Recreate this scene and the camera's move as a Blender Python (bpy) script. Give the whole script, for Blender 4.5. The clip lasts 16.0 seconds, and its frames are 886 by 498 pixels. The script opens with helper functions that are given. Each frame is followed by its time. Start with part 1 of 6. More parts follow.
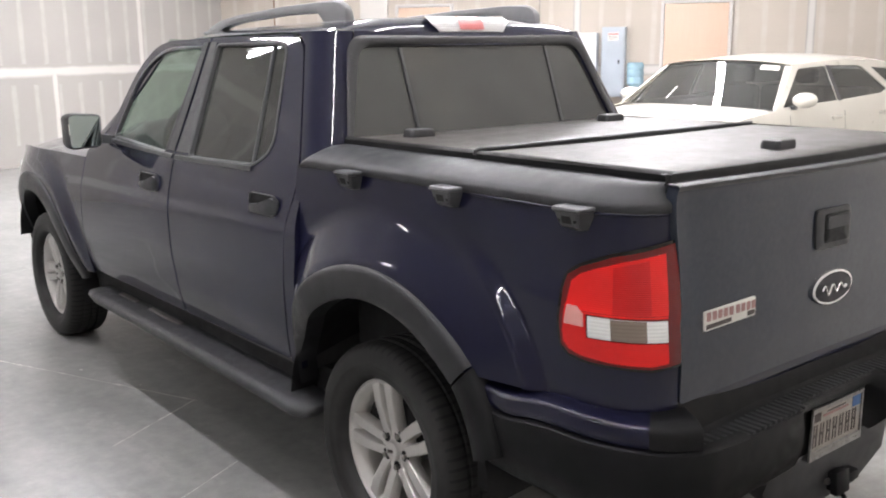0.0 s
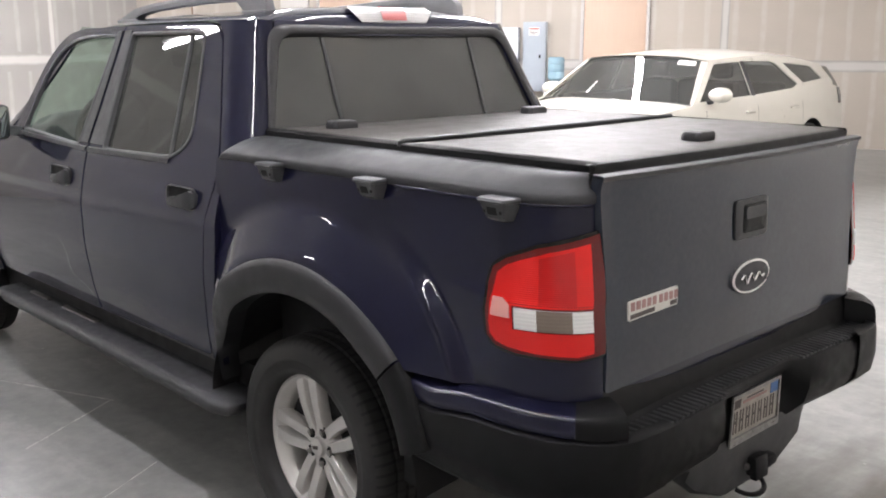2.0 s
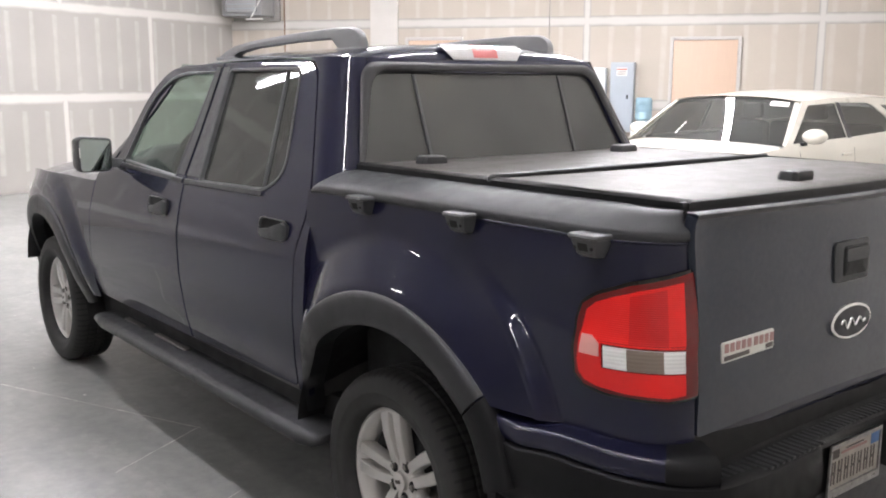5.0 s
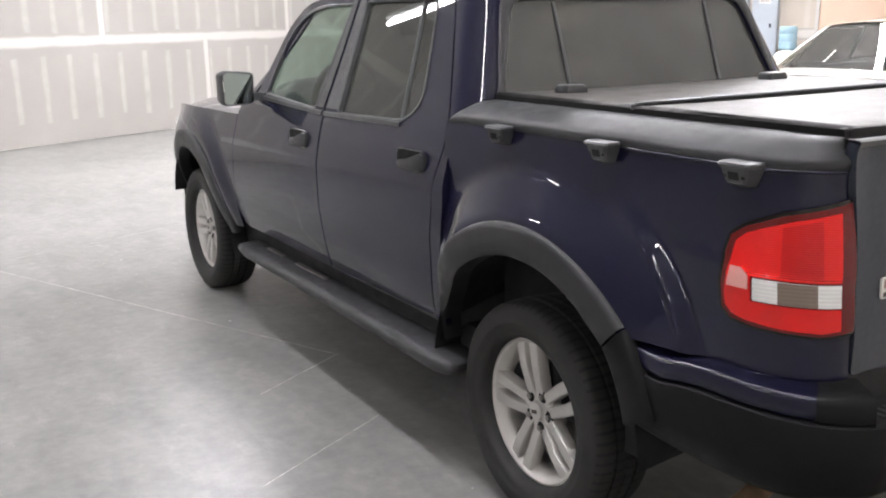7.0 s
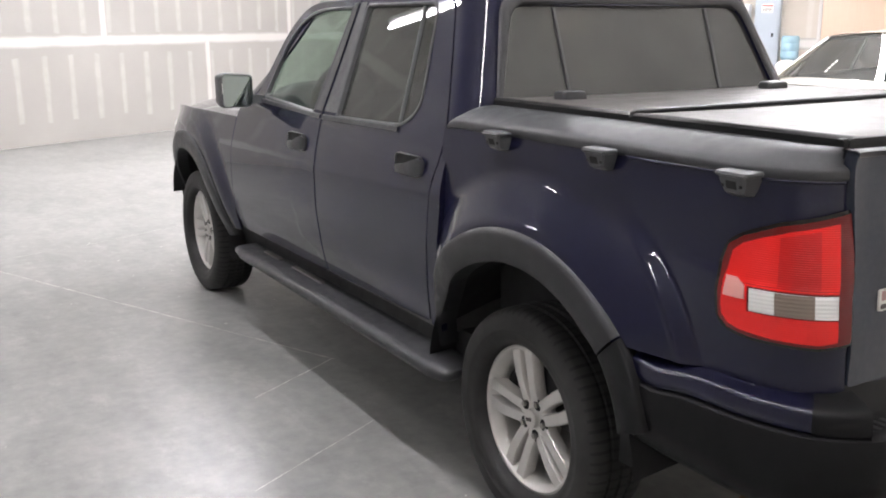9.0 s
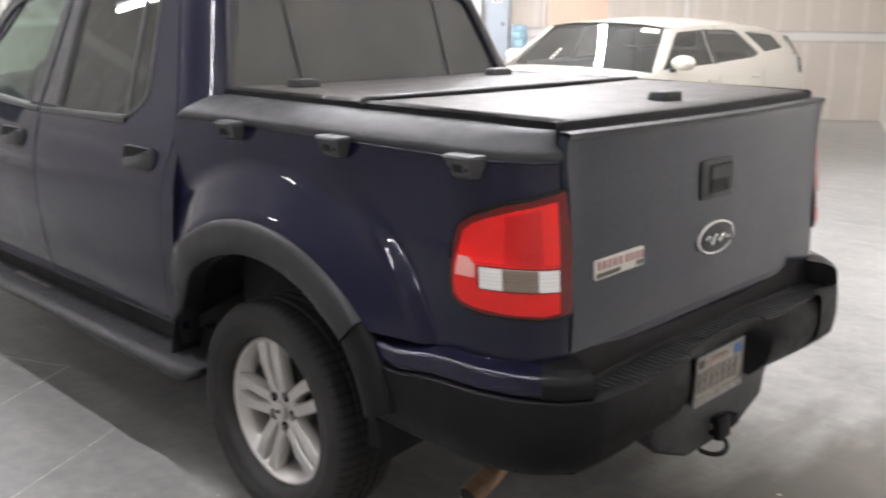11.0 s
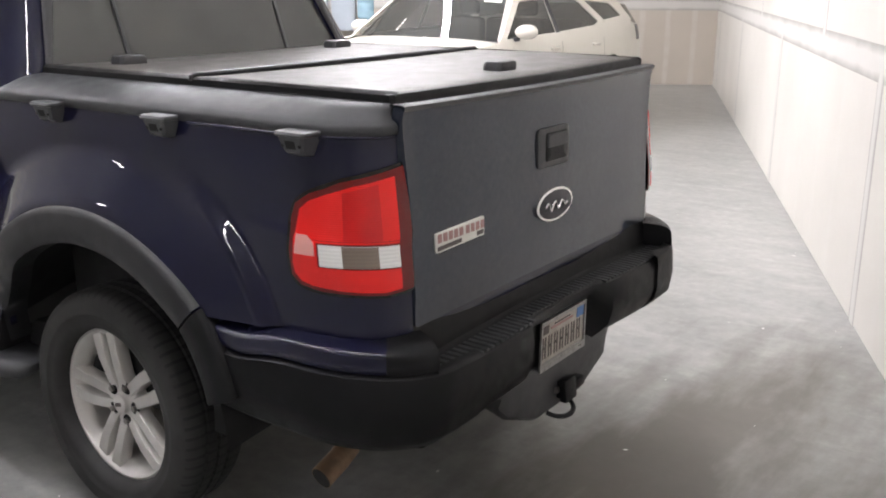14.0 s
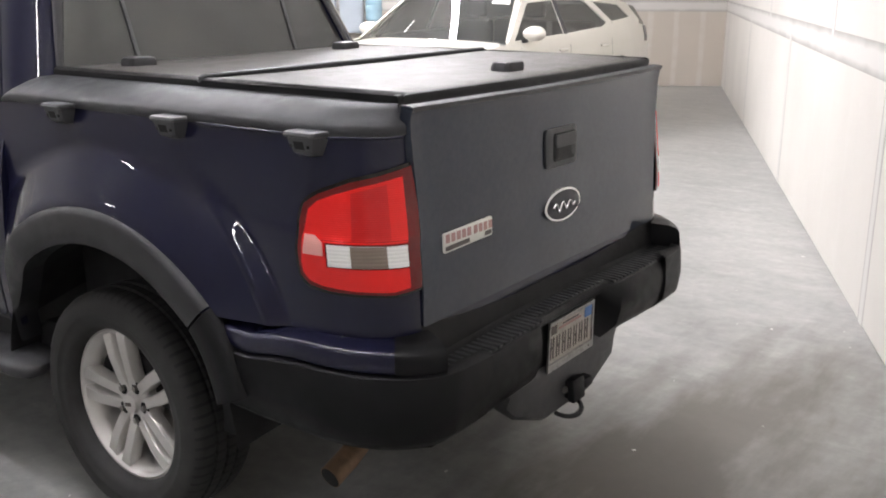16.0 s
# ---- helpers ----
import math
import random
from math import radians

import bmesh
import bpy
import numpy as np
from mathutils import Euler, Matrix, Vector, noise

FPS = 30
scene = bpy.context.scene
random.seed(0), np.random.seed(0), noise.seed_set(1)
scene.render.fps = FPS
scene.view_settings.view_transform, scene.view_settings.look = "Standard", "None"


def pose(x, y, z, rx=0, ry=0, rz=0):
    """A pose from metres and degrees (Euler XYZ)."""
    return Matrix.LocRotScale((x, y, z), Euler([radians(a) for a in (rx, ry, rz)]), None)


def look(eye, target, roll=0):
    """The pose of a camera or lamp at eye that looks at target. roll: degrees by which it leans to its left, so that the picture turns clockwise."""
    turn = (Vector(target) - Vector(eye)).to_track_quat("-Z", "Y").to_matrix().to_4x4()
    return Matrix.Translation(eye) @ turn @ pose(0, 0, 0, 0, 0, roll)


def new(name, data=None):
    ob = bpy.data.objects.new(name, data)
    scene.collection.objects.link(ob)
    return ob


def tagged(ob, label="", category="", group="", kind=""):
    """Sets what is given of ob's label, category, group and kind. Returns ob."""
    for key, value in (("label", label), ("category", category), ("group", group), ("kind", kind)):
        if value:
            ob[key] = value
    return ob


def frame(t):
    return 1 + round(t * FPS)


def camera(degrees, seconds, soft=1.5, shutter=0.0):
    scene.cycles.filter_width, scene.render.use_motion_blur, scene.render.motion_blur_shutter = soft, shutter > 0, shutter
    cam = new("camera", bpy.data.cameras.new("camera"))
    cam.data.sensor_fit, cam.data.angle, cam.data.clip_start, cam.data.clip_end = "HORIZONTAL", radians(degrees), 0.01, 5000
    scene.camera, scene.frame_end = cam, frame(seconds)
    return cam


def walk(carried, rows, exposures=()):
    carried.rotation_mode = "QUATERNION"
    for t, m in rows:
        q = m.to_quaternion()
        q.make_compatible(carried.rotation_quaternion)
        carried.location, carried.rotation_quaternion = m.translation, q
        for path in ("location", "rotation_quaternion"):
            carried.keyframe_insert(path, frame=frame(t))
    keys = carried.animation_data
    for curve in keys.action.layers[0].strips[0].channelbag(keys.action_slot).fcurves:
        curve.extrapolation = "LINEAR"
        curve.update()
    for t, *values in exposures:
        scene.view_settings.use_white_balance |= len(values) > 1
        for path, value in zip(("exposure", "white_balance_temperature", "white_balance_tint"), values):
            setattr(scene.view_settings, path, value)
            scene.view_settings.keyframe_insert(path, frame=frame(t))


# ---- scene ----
from mathutils.geometry import tessellate_polygon

cam = camera(49.7, 16.0, soft=1.9, shutter=0.5)
PATH = [
    (0, (-2.575, -2.370, 1.659), (-1.339, -0.854, 1.242), -0.52),
    (0.5, (-2.569, -2.355, 1.655), (-1.288, -0.874, 1.250), 0.17),
    (1, (-2.558, -2.352, 1.648), (-1.229, -0.915, 1.236), 0.14),
    (1.5, (-2.558, -2.346, 1.652), (-1.211, -0.930, 1.225), 0.04),
    (2, (-2.561, -2.347, 1.647), (-1.207, -0.939, 1.218), 0.04),
    (2.5, (-2.560, -2.342, 1.651), (-1.210, -0.930, 1.220), -0.16),
    (3, (-2.562, -2.346, 1.657), (-1.216, -0.919, 1.269), -0.35),
    (3.5, (-2.572, -2.342, 1.667), (-1.256, -0.875, 1.324), -0.45),
    (3.7, (-2.569, -2.342, 1.663), (-1.272, -0.859, 1.320), -0.45),
    (5.8, (-2.582, -2.317, 1.628), (-1.376, -0.767, 1.252), 0.21),
    (6, (-2.596, -2.312, 1.627), (-1.400, -0.763, 1.215), 0.12),
    (6.5, (-2.594, -2.298, 1.615), (-1.473, -0.710, 1.144), -0.35),
    (7, (-2.598, -2.304, 1.612), (-1.594, -0.642, 1.135), -0.80),
    (7.5, (-2.612, -2.307, 1.612), (-1.613, -0.640, 1.139), -0.19),
    (8, (-2.603, -2.298, 1.610), (-1.613, -0.626, 1.136), -0.29),
    (8.2, (-2.604, -2.295, 1.605), (-1.613, -0.623, 1.135), -0.19),
    (10.3, (-2.526, -2.303, 1.619), (-1.379, -0.737, 1.137), -0.02),
    (10.5, (-2.555, -2.308, 1.614), (-1.329, -0.805, 1.129), -0.03),
    (11, (-2.543, -2.320, 1.609), (-1.143, -0.978, 1.121), 0.60),
    (11.5, (-2.506, -2.333, 1.617), (-0.987, -1.138, 1.103), 0.23),
    (12, (-2.491, -2.337, 1.610), (-0.929, -1.204, 1.083), -0.13),
    (12.5, (-2.478, -2.341, 1.607), (-0.910, -1.226, 1.062), -0.46),
    (13, (-2.471, -2.329, 1.613), (-0.891, -1.238, 1.054), 0.02),
    (13.5, (-2.480, -2.333, 1.613), (-0.899, -1.240, 1.062), 0.02),
    (14, (-2.486, -2.336, 1.610), (-0.911, -1.229, 1.068), 0.24),
    (14.5, (-2.485, -2.335, 1.615), (-0.910, -1.228, 1.075), 0.34),
    (15, (-2.493, -2.335, 1.614), (-0.921, -1.218, 1.083), 0.25),
    (15.5, (-2.498, -2.335, 1.612), (-0.936, -1.208, 1.076), 0.26),
    (16, (-2.493, -2.342, 1.607), (-0.927, -1.220, 1.069), 0.04),
]
walk(cam, [(t, look(eye, target, roll)) for t, eye, target, roll in PATH],
     exposures=[(0.0, 0.54), (2.0, 0.48), (4.0, 0.46), (6.3, 0.54), (11.2, 0.60), (12.6, 0.45), (16.0, 0.44)])

# ---------------------------------------------------------------- world: a closed hall, almost no daylight
world = bpy.data.worlds.new("hall_world")
scene.world = world
world.use_nodes = True
world.node_tree.nodes["Background"].inputs[0].default_value = (0.75, 0.8, 0.9, 1)
world.node_tree.nodes["Background"].inputs[1].default_value = 0.05
LAMP_POWER = 106.0


# ---------------------------------------------------------------- materials
def nodes_of(name):
    m = bpy.data.materials.new(name)
    m.use_nodes = True
    t = m.node_tree
    return m, t, t.nodes["Principled BSDF"]


def link(t, a, b):
    t.links.new(a, b)


def noise_node(t, scale, detail=4.0, rough=0.55, coord="Object", stretch=None):
    tc = t.nodes.new("ShaderNodeTexCoord")
    n = t.nodes.new("ShaderNodeTexNoise")
    n.inputs["Scale"].default_value = scale
    n.inputs["Detail"].default_value = detail
    n.inputs["Roughness"].default_value = rough
    if stretch:
        mp = t.nodes.new("ShaderNodeMapping")
        mp.inputs["Scale"].default_value = stretch
        link(t, tc.outputs[coord], mp.inputs[0])
        link(t, mp.outputs[0], n.inputs["Vector"])
    else:
        link(t, tc.outputs[coord], n.inputs["Vector"])
    return n


def ramp(t, src, stops):
    r = t.nodes.new("ShaderNodeValToRGB")
    e = r.color_ramp.elements
    while len(e) < len(stops):
        e.new(0.5)
    for k, (p, c) in enumerate(stops):
        e[k].position = p
        e[k].color = (*c, 1) if len(c) == 3 else c
    link(t, src, r.inputs[0])
    return r


def mathn(t, op, a, b=None, c=None):
    n = t.nodes.new("ShaderNodeMath")
    n.operation = op
    for k, v in enumerate((a, b, c)):
        if v is None:
            continue
        if isinstance(v, (int, float)):
            n.inputs[k].default_value = v
        else:
            link(t, v, n.inputs[k])
    return n.outputs[0]


def mixc(t, fac, a, b):
    n = t.nodes.new("ShaderNodeMix")
    n.data_type = "RGBA"
    for sock, v in ((n.inputs[0], fac), (n.inputs[6], a), (n.inputs[7], b)):
        if isinstance(v, (int, float)):
            sock.default_value = v
        elif isinstance(v, tuple):
            sock.default_value = (*v, 1) if len(v) == 3 else v
        else:
            link(t, v, sock)
    return n.outputs[2]


def bump_to(t, p, src, strength, dist):
    b = t.nodes.new("ShaderNodeBump")
    b.inputs["Strength"].default_value = strength
    b.inputs["Distance"].default_value = dist
    link(t, src, b.inputs["Height"])
    link(t, b.outputs[0], p.inputs["Normal"])


def surface(name, c, rough=0.5, metal=0.0, coat=0.0, vary=0.12, scale=6.0, grain=0.0, grain_scale=300.0, rough_vary=0.08, spec=0.5, coat_rough=0.04):
    """A plain material with stains at one scale and grain at another."""
    m, t, p = nodes_of(name)
    n = noise_node(t, scale, 5)
    lo, hi = tuple(v * (1 - vary) for v in c), tuple(min(1, v * (1 + vary)) for v in c)
    link(t, ramp(t, n.outputs[0], [(0.3, lo), (0.7, hi)]).outputs[0], p.inputs["Base Color"])
    p.inputs["Metallic"].default_value = metal
    p.inputs["Coat Weight"].default_value = coat
    p.inputs["Coat Roughness"].default_value = coat_rough
    p.inputs["Specular IOR Level"].default_value = spec
    rr = ramp(t, noise_node(t, scale * 2.7, 4).outputs[0], [(0.3, (max(0, rough - rough_vary),) * 3), (0.7, (min(1, rough + rough_vary),) * 3)])
    link(t, rr.outputs[0], p.inputs["Roughness"])
    if grain:
        bump_to(t, p, noise_node(t, grain_scale, 3).outputs[0], grain, 0.002)
    return m


def car_paint(name, c, dust, film_colour=(0.21, 0.222, 0.215)):
    """Lacquered metallic blue under a thin film of dust."""
    m, t, p = nodes_of(name)
    flake = noise_node(t, 1400, 2)
    base = ramp(t, flake.outputs[0], [(0.35, tuple(v * 0.7 for v in c)), (0.75, tuple(v * 1.5 for v in c))])
    film = noise_node(t, 3.0, 2, 0.5, stretch=(1.0, 1.0, 0.45))
    spots = noise_node(t, 60, 4, 0.6)
    d = mathn(t, "MULTIPLY", ramp(t, film.outputs[0], [(0.10, (0.2,) * 3), (0.90, (1.3,) * 3)]).outputs[0], dust)
    d = mathn(t, "MULTIPLY", d, ramp(t, spots.outputs[0], [(0.3, (0.7,) * 3), (0.7, (1.2,) * 3)]).outputs[0])
    link(t, mixc(t, d, base.outputs[0], film_colour), p.inputs["Base Color"])
    p.inputs["Roughness"].default_value = 0.42
    p.inputs["Metallic"].default_value = 0.0
    p.inputs["Specular IOR Level"].default_value = 0.06
    p.inputs["Coat Weight"].default_value = 1.0
    p.inputs["Coat IOR"].default_value = 1.46
    link(t, ramp(t, film.outputs[0], [(0.10, (0.004,) * 3), (0.90, (0.022,) * 3)]).outputs[0], p.inputs["Coat Roughness"])
    return m


PAINT = car_paint("blue_paint", (0.0066, 0.0069, 0.0245), 0.013)
# the tailgate's dust is thickened to make up for weak light on it
DUSTY = car_paint("dusty_blue_paint", (0.0060, 0.0085, 0.022), 0.100, (0.185, 0.222, 0.232))
CREAM = surface("cream_paint", (0.66, 0.635, 0.565), 0.35, 0.0, 0.8, 0.03, 2.0)
PLASTIC = surface("black_plastic", (0.034, 0.034, 0.037), 0.46, vary=0.2, scale=9, grain=0.25, grain_scale=500)
FLARE = surface("grey_flare_plastic", (0.030, 0.031, 0.034), 0.46, vary=0.15, scale=7, grain=0.2, grain_scale=420)
WHEEL_FLARE = surface("dark_flare_plastic", (0.019, 0.019, 0.021), 0.46, vary=0.15, scale=7, grain=0.2, grain_scale=420)
# black plastic with the low light round the tail put into its tone
BUMPER_DIM = surface("dimmed_bumper_plastic", (0.0055, 0.0055, 0.0062), 0.46, spec=0.2, vary=0.25, scale=9, grain=0.25, grain_scale=500)
CLEAT = surface("pale_cleat_plastic", (0.075, 0.076, 0.080), 0.42, vary=0.12, scale=9, grain=0.15, grain_scale=420)
RAIL = surface("grey_rail_plastic", (0.21, 0.21, 0.215), 0.45, vary=0.1, scale=9, grain=0.15, grain_scale=420)
RUBBER = surface("tyre_rubber", (0.030, 0.028, 0.028), 0.7, vary=0.25, scale=14, grain=0.3, grain_scale=250)
DARK = surface("dark_underside", (0.018, 0.018, 0.019), 0.8, vary=0.3)
VINYL = surface("black_vinyl", (0.054, 0.048, 0.044), 0.43, vary=0.12, scale=5, grain=0.35, grain_scale=700, rough_vary=0.05)
ALLOY = surface("silver_alloy", (0.62, 0.60, 0.575), 0.38, 0.55, 0.3, 0.06, 12)
CHROME = surface("chrome", (0.75, 0.75, 0.76), 0.22, 1.0, 0, 0.03, 8, rough_vary=0.03)
STEEL = surface("worn_steel", (0.35, 0.33, 0.31), 0.4, 0.9, 0, 0.2, 20)
RUST = surface("warm_exhaust_steel", (0.26, 0.17, 0.105), 0.5, 0.4, 0, 0.25, 25)
WHITE_PLASTIC = surface("white_plastic", (0.72, 0.72, 0.70), 0.4, vary=0.03)
GREY_METAL = surface("grey_enamel", (0.36, 0.40, 0.44), 0.45, vary=0.06, scale=3)
PALE_METAL = surface("pale_enamel", (0.62, 0.65, 0.68), 0.45, vary=0.04, scale=3)
INTERIOR = surface("grey_upholstery", (0.10, 0.10, 0.10), 0.8, vary=0.15, scale=20, grain=0.3, grain_scale=400)
SEAM = surface("seam_black", (0.004, 0.004, 0.004), 0.7, vary=0.1)
LETTER_GREY = surface("grey_print", (0.07, 0.055, 0.05), 0.5)
RED_PRINT = surface("red_print", (0.45, 0.05, 0.04), 0.5)
BLUE_PRINT = surface("blue_print", (0.08, 0.18, 0.42), 0.5)
PLATE_WHITE = surface("plate_white", (0.70, 0.69, 0.64), 0.42, vary=0.05, scale=30)


def tinted(name, tint, gloss_rough=0.01, ior=1.5, dust=0.0):
    """A thin pane: tinted see-through with a real mirror gloss on top."""
    m, t, p = nodes_of(name)
    out = t.nodes["Material Output"]
    tr = t.nodes.new("ShaderNodeBsdfTransparent")
    tr.inputs[0].default_value = (*tint, 1)
    gl = t.nodes.new("ShaderNodeBsdfGlossy")
    gl.inputs["Roughness"].default_value = gloss_rough
    gl.inputs["Color"].default_value = (1, 1, 1, 1)
    lw = t.nodes.new("ShaderNodeLayerWeight")
    lw.inputs[0].default_value = 0.5
    f0 = ((ior - 1) / (ior + 1)) ** 2
    fr = mathn(t, "ADD", mathn(t, "MULTIPLY", mathn(t, "POWER", lw.outputs["Facing"], 5.0), 1 - f0), f0)
    mx = t.nodes.new("ShaderNodeMixShader")
    link(t, fr, mx.inputs[0])
    if dust:
        # a film of dust in soft clouds, thickened to stand in for haze
        df = t.nodes.new("ShaderNodeBsdfDiffuse")
        df.inputs["Color"].default_value = (0.46, 0.465, 0.44, 1)
        md = t.nodes.new("ShaderNodeMixShader")
        link(t, ramp(t, noise_node(t, 3.0, 1, 0.4).outputs[0], [(0.1, (dust * 0.7,) * 3), (0.9, (dust * 1.3,) * 3)]).outputs[0], md.inputs[0])
        link(t, tr.outputs[0], md.inputs[1])
        link(t, df.outputs[0], md.inputs[2])
        tr = md
    link(t, tr.outputs[0], mx.inputs[1])
    link(t, gl.outputs[0], mx.inputs[2])
    link(t, mx.outputs[0], out.inputs[0])
    return m


PRIVACY = tinted("privacy_glass", (0.05, 0.05, 0.048), ior=1.55, dust=0.100)
CLEAR = tinted("green_tinted_glass", (0.56, 0.66, 0.61), ior=1.55, dust=0.02)
CAR_GLASS = tinted("smoked_glass", (0.24, 0.26, 0.26), ior=1.7, dust=0.06)
BOTTLE = surface("blue_bottle", (0.40, 0.60, 0.70), 0.15, vary=0.1)
BOTTLE.node_tree.nodes["Principled BSDF"].inputs["Transmission Weight"].default_value = 0.35


def lens_material(name, c, ribs, metal=0.0):
    m, t, p = nodes_of(name)
    tc = t.nodes.new("ShaderNodeTexCoord")
    w = t.nodes.new("ShaderNodeTexWave")
    w.bands_direction = "Z"
    w.inputs["Scale"].default_value = ribs
    link(t, tc.outputs["Object"], w.inputs["Vector"])
    n = noise_node(t, 9, 3)
    col = mixc(t, w.outputs["Fac"], tuple(v * 0.90 for v in c), c)
    link(t, mixc(t, ramp(t, n.outputs[0], [(0.35, (0, 0, 0)), (0.65, (0.25,) * 3)]).outputs[0], col, tuple(v * 0.7 for v in c)), p.inputs["Base Color"])
    p.inputs["Roughness"].default_value = 0.25 + 0.1 * metal
    p.inputs["Metallic"].default_value = metal
    p.inputs["Specular IOR Level"].default_value = 0.15
    p.inputs["Coat Weight"].default_value = 1.0
    p.inputs["Coat Roughness"].default_value = 0.02
    bump_to(t, p, w.outputs["Fac"], 0.3, 0.002)
    return m


RED_LENS = lens_material("red_lens", (1.0, 0.016, 0.014), 60, 0.15)
DEEP_RED = lens_material("deep_red_lens", (0.66, 0.010, 0.011), 60)
PALE_LENS = lens_material("pale_lens", (0.98, 0.965, 0.94), 34, 0.0)
LENS_RIM = surface("dark_red_rim", (0.006, 0.002, 0.002), 0.25, coat=1.0, spec=0.1, coat_rough=0.01)


def drywall(name, board, mud, pitch, shift, low, high, power=1.0):
    """Bare board with vertical runs of filler over the screw lines. Object x runs along the wall."""
    m, t, p = nodes_of(name)
    tc = t.nodes.new("ShaderNodeTexCoord")
    sx = t.nodes.new("ShaderNodeSeparateXYZ")
    link(t, tc.outputs["Object"], sx.inputs[0])
    wob = noise_node(t, 1.7, 3, stretch=(1, 1, 0.25))
    x = mathn(t, "ADD", sx.outputs[0], mathn(t, "MULTIPLY", mathn(t, "SUBTRACT", wob.outputs[0], 0.5), 0.10))
    f = mathn(t, "PINGPONG", mathn(t, "ADD", x, shift), pitch / 2)
    wide = noise_node(t, 2.3, 4)
    streak = mathn(t, "SUBTRACT", 1.0, mathn(t, "DIVIDE", f, mathn(t, "ADD", 0.02, mathn(t, "MULTIPLY", wide.outputs[0], 0.07))))
    streak = mathn(t, "MULTIPLY", mathn(t, "MAXIMUM", streak, 0.0), 1.6)
    streak = mathn(t, "MINIMUM", streak, 1.0)
    # the runs stop short of the board's edges
    zl = mathn(t, "ADD", sx.outputs[2], mathn(t, "MULTIPLY", wide.outputs[0], 0.18))
    gate = mathn(t, "MULTIPLY", mathn(t, "GREATER_THAN", zl, low + 0.09), mathn(t, "LESS_THAN", zl, high + 0.09))
    streak = mathn(t, "MULTIPLY", streak, gate)
    streak = mathn(t, "MULTIPLY", streak, ramp(t, noise_node(t, 5.0, 3).outputs[0], [(0.3, (0.35,) * 3), (0.6, (1,) * 3)]).outputs[0])
    paper = ramp(t, noise_node(t, 0.9, 6).outputs[0], [(0.3, tuple(v * 0.94 for v in board)), (0.7, tuple(min(1, v * 1.05) for v in board))])
    fibre = ramp(t, noise_node(t, 60, 3, stretch=(0.2, 1, 1)).outputs[0], [(0.3, (0.0,) * 3), (0.8, (0.10,) * 3)])
    col = mixc(t, fibre.outputs[0], paper.outputs[0], tuple(v * 0.85 for v in board))
    link(t, mixc(t, mathn(t, "MULTIPLY", streak, power), col, mud), p.inputs["Base Color"])
    p.inputs["Roughness"].default_value = 0.88
    p.inputs["Specular IOR Level"].default_value = 0.25
    bump_to(t, p, noise_node(t, 140, 4).outputs[0], 0.12, 0.002)
    return m


BOARD = (0.365, 0.349, 0.324)
MUD = (0.60, 0.583, 0.55)


def filler(name):
    """Joint compound: pale across the middle of the band, thin and patchy towards both edges (object y across)."""
    m, t, p = nodes_of(name)
    tc = t.nodes.new("ShaderNodeTexCoord")
    sx = t.nodes.new("ShaderNodeSeparateXYZ")
    link(t, tc.outputs["Generated"], sx.inputs[0])
    d = mathn(t, "ABSOLUTE", mathn(t, "SUBTRACT", sx.outputs[2], 0.5))
    n = noise_node(t, 3.0, 5)
    e = mathn(t, "ADD", d, mathn(t, "MULTIPLY", mathn(t, "SUBTRACT", n.outputs[0], 0.5), 0.35))
    f = ramp(t, e, [(0.22, (1, 1, 1)), (0.47, (0, 0, 0))])
    link(t, mixc(t, f.outputs[0], BOARD, (0.56, 0.545, 0.515)), p.inputs["Base Color"])
    p.inputs["Roughness"].default_value = 0.9
    p.inputs["Specular IOR Level"].default_value = 0.2
    bump_to(t, p, noise_node(t, 90, 4).outputs[0], 0.15, 0.002)
    return m


COMPOUND = filler("joint_compound")


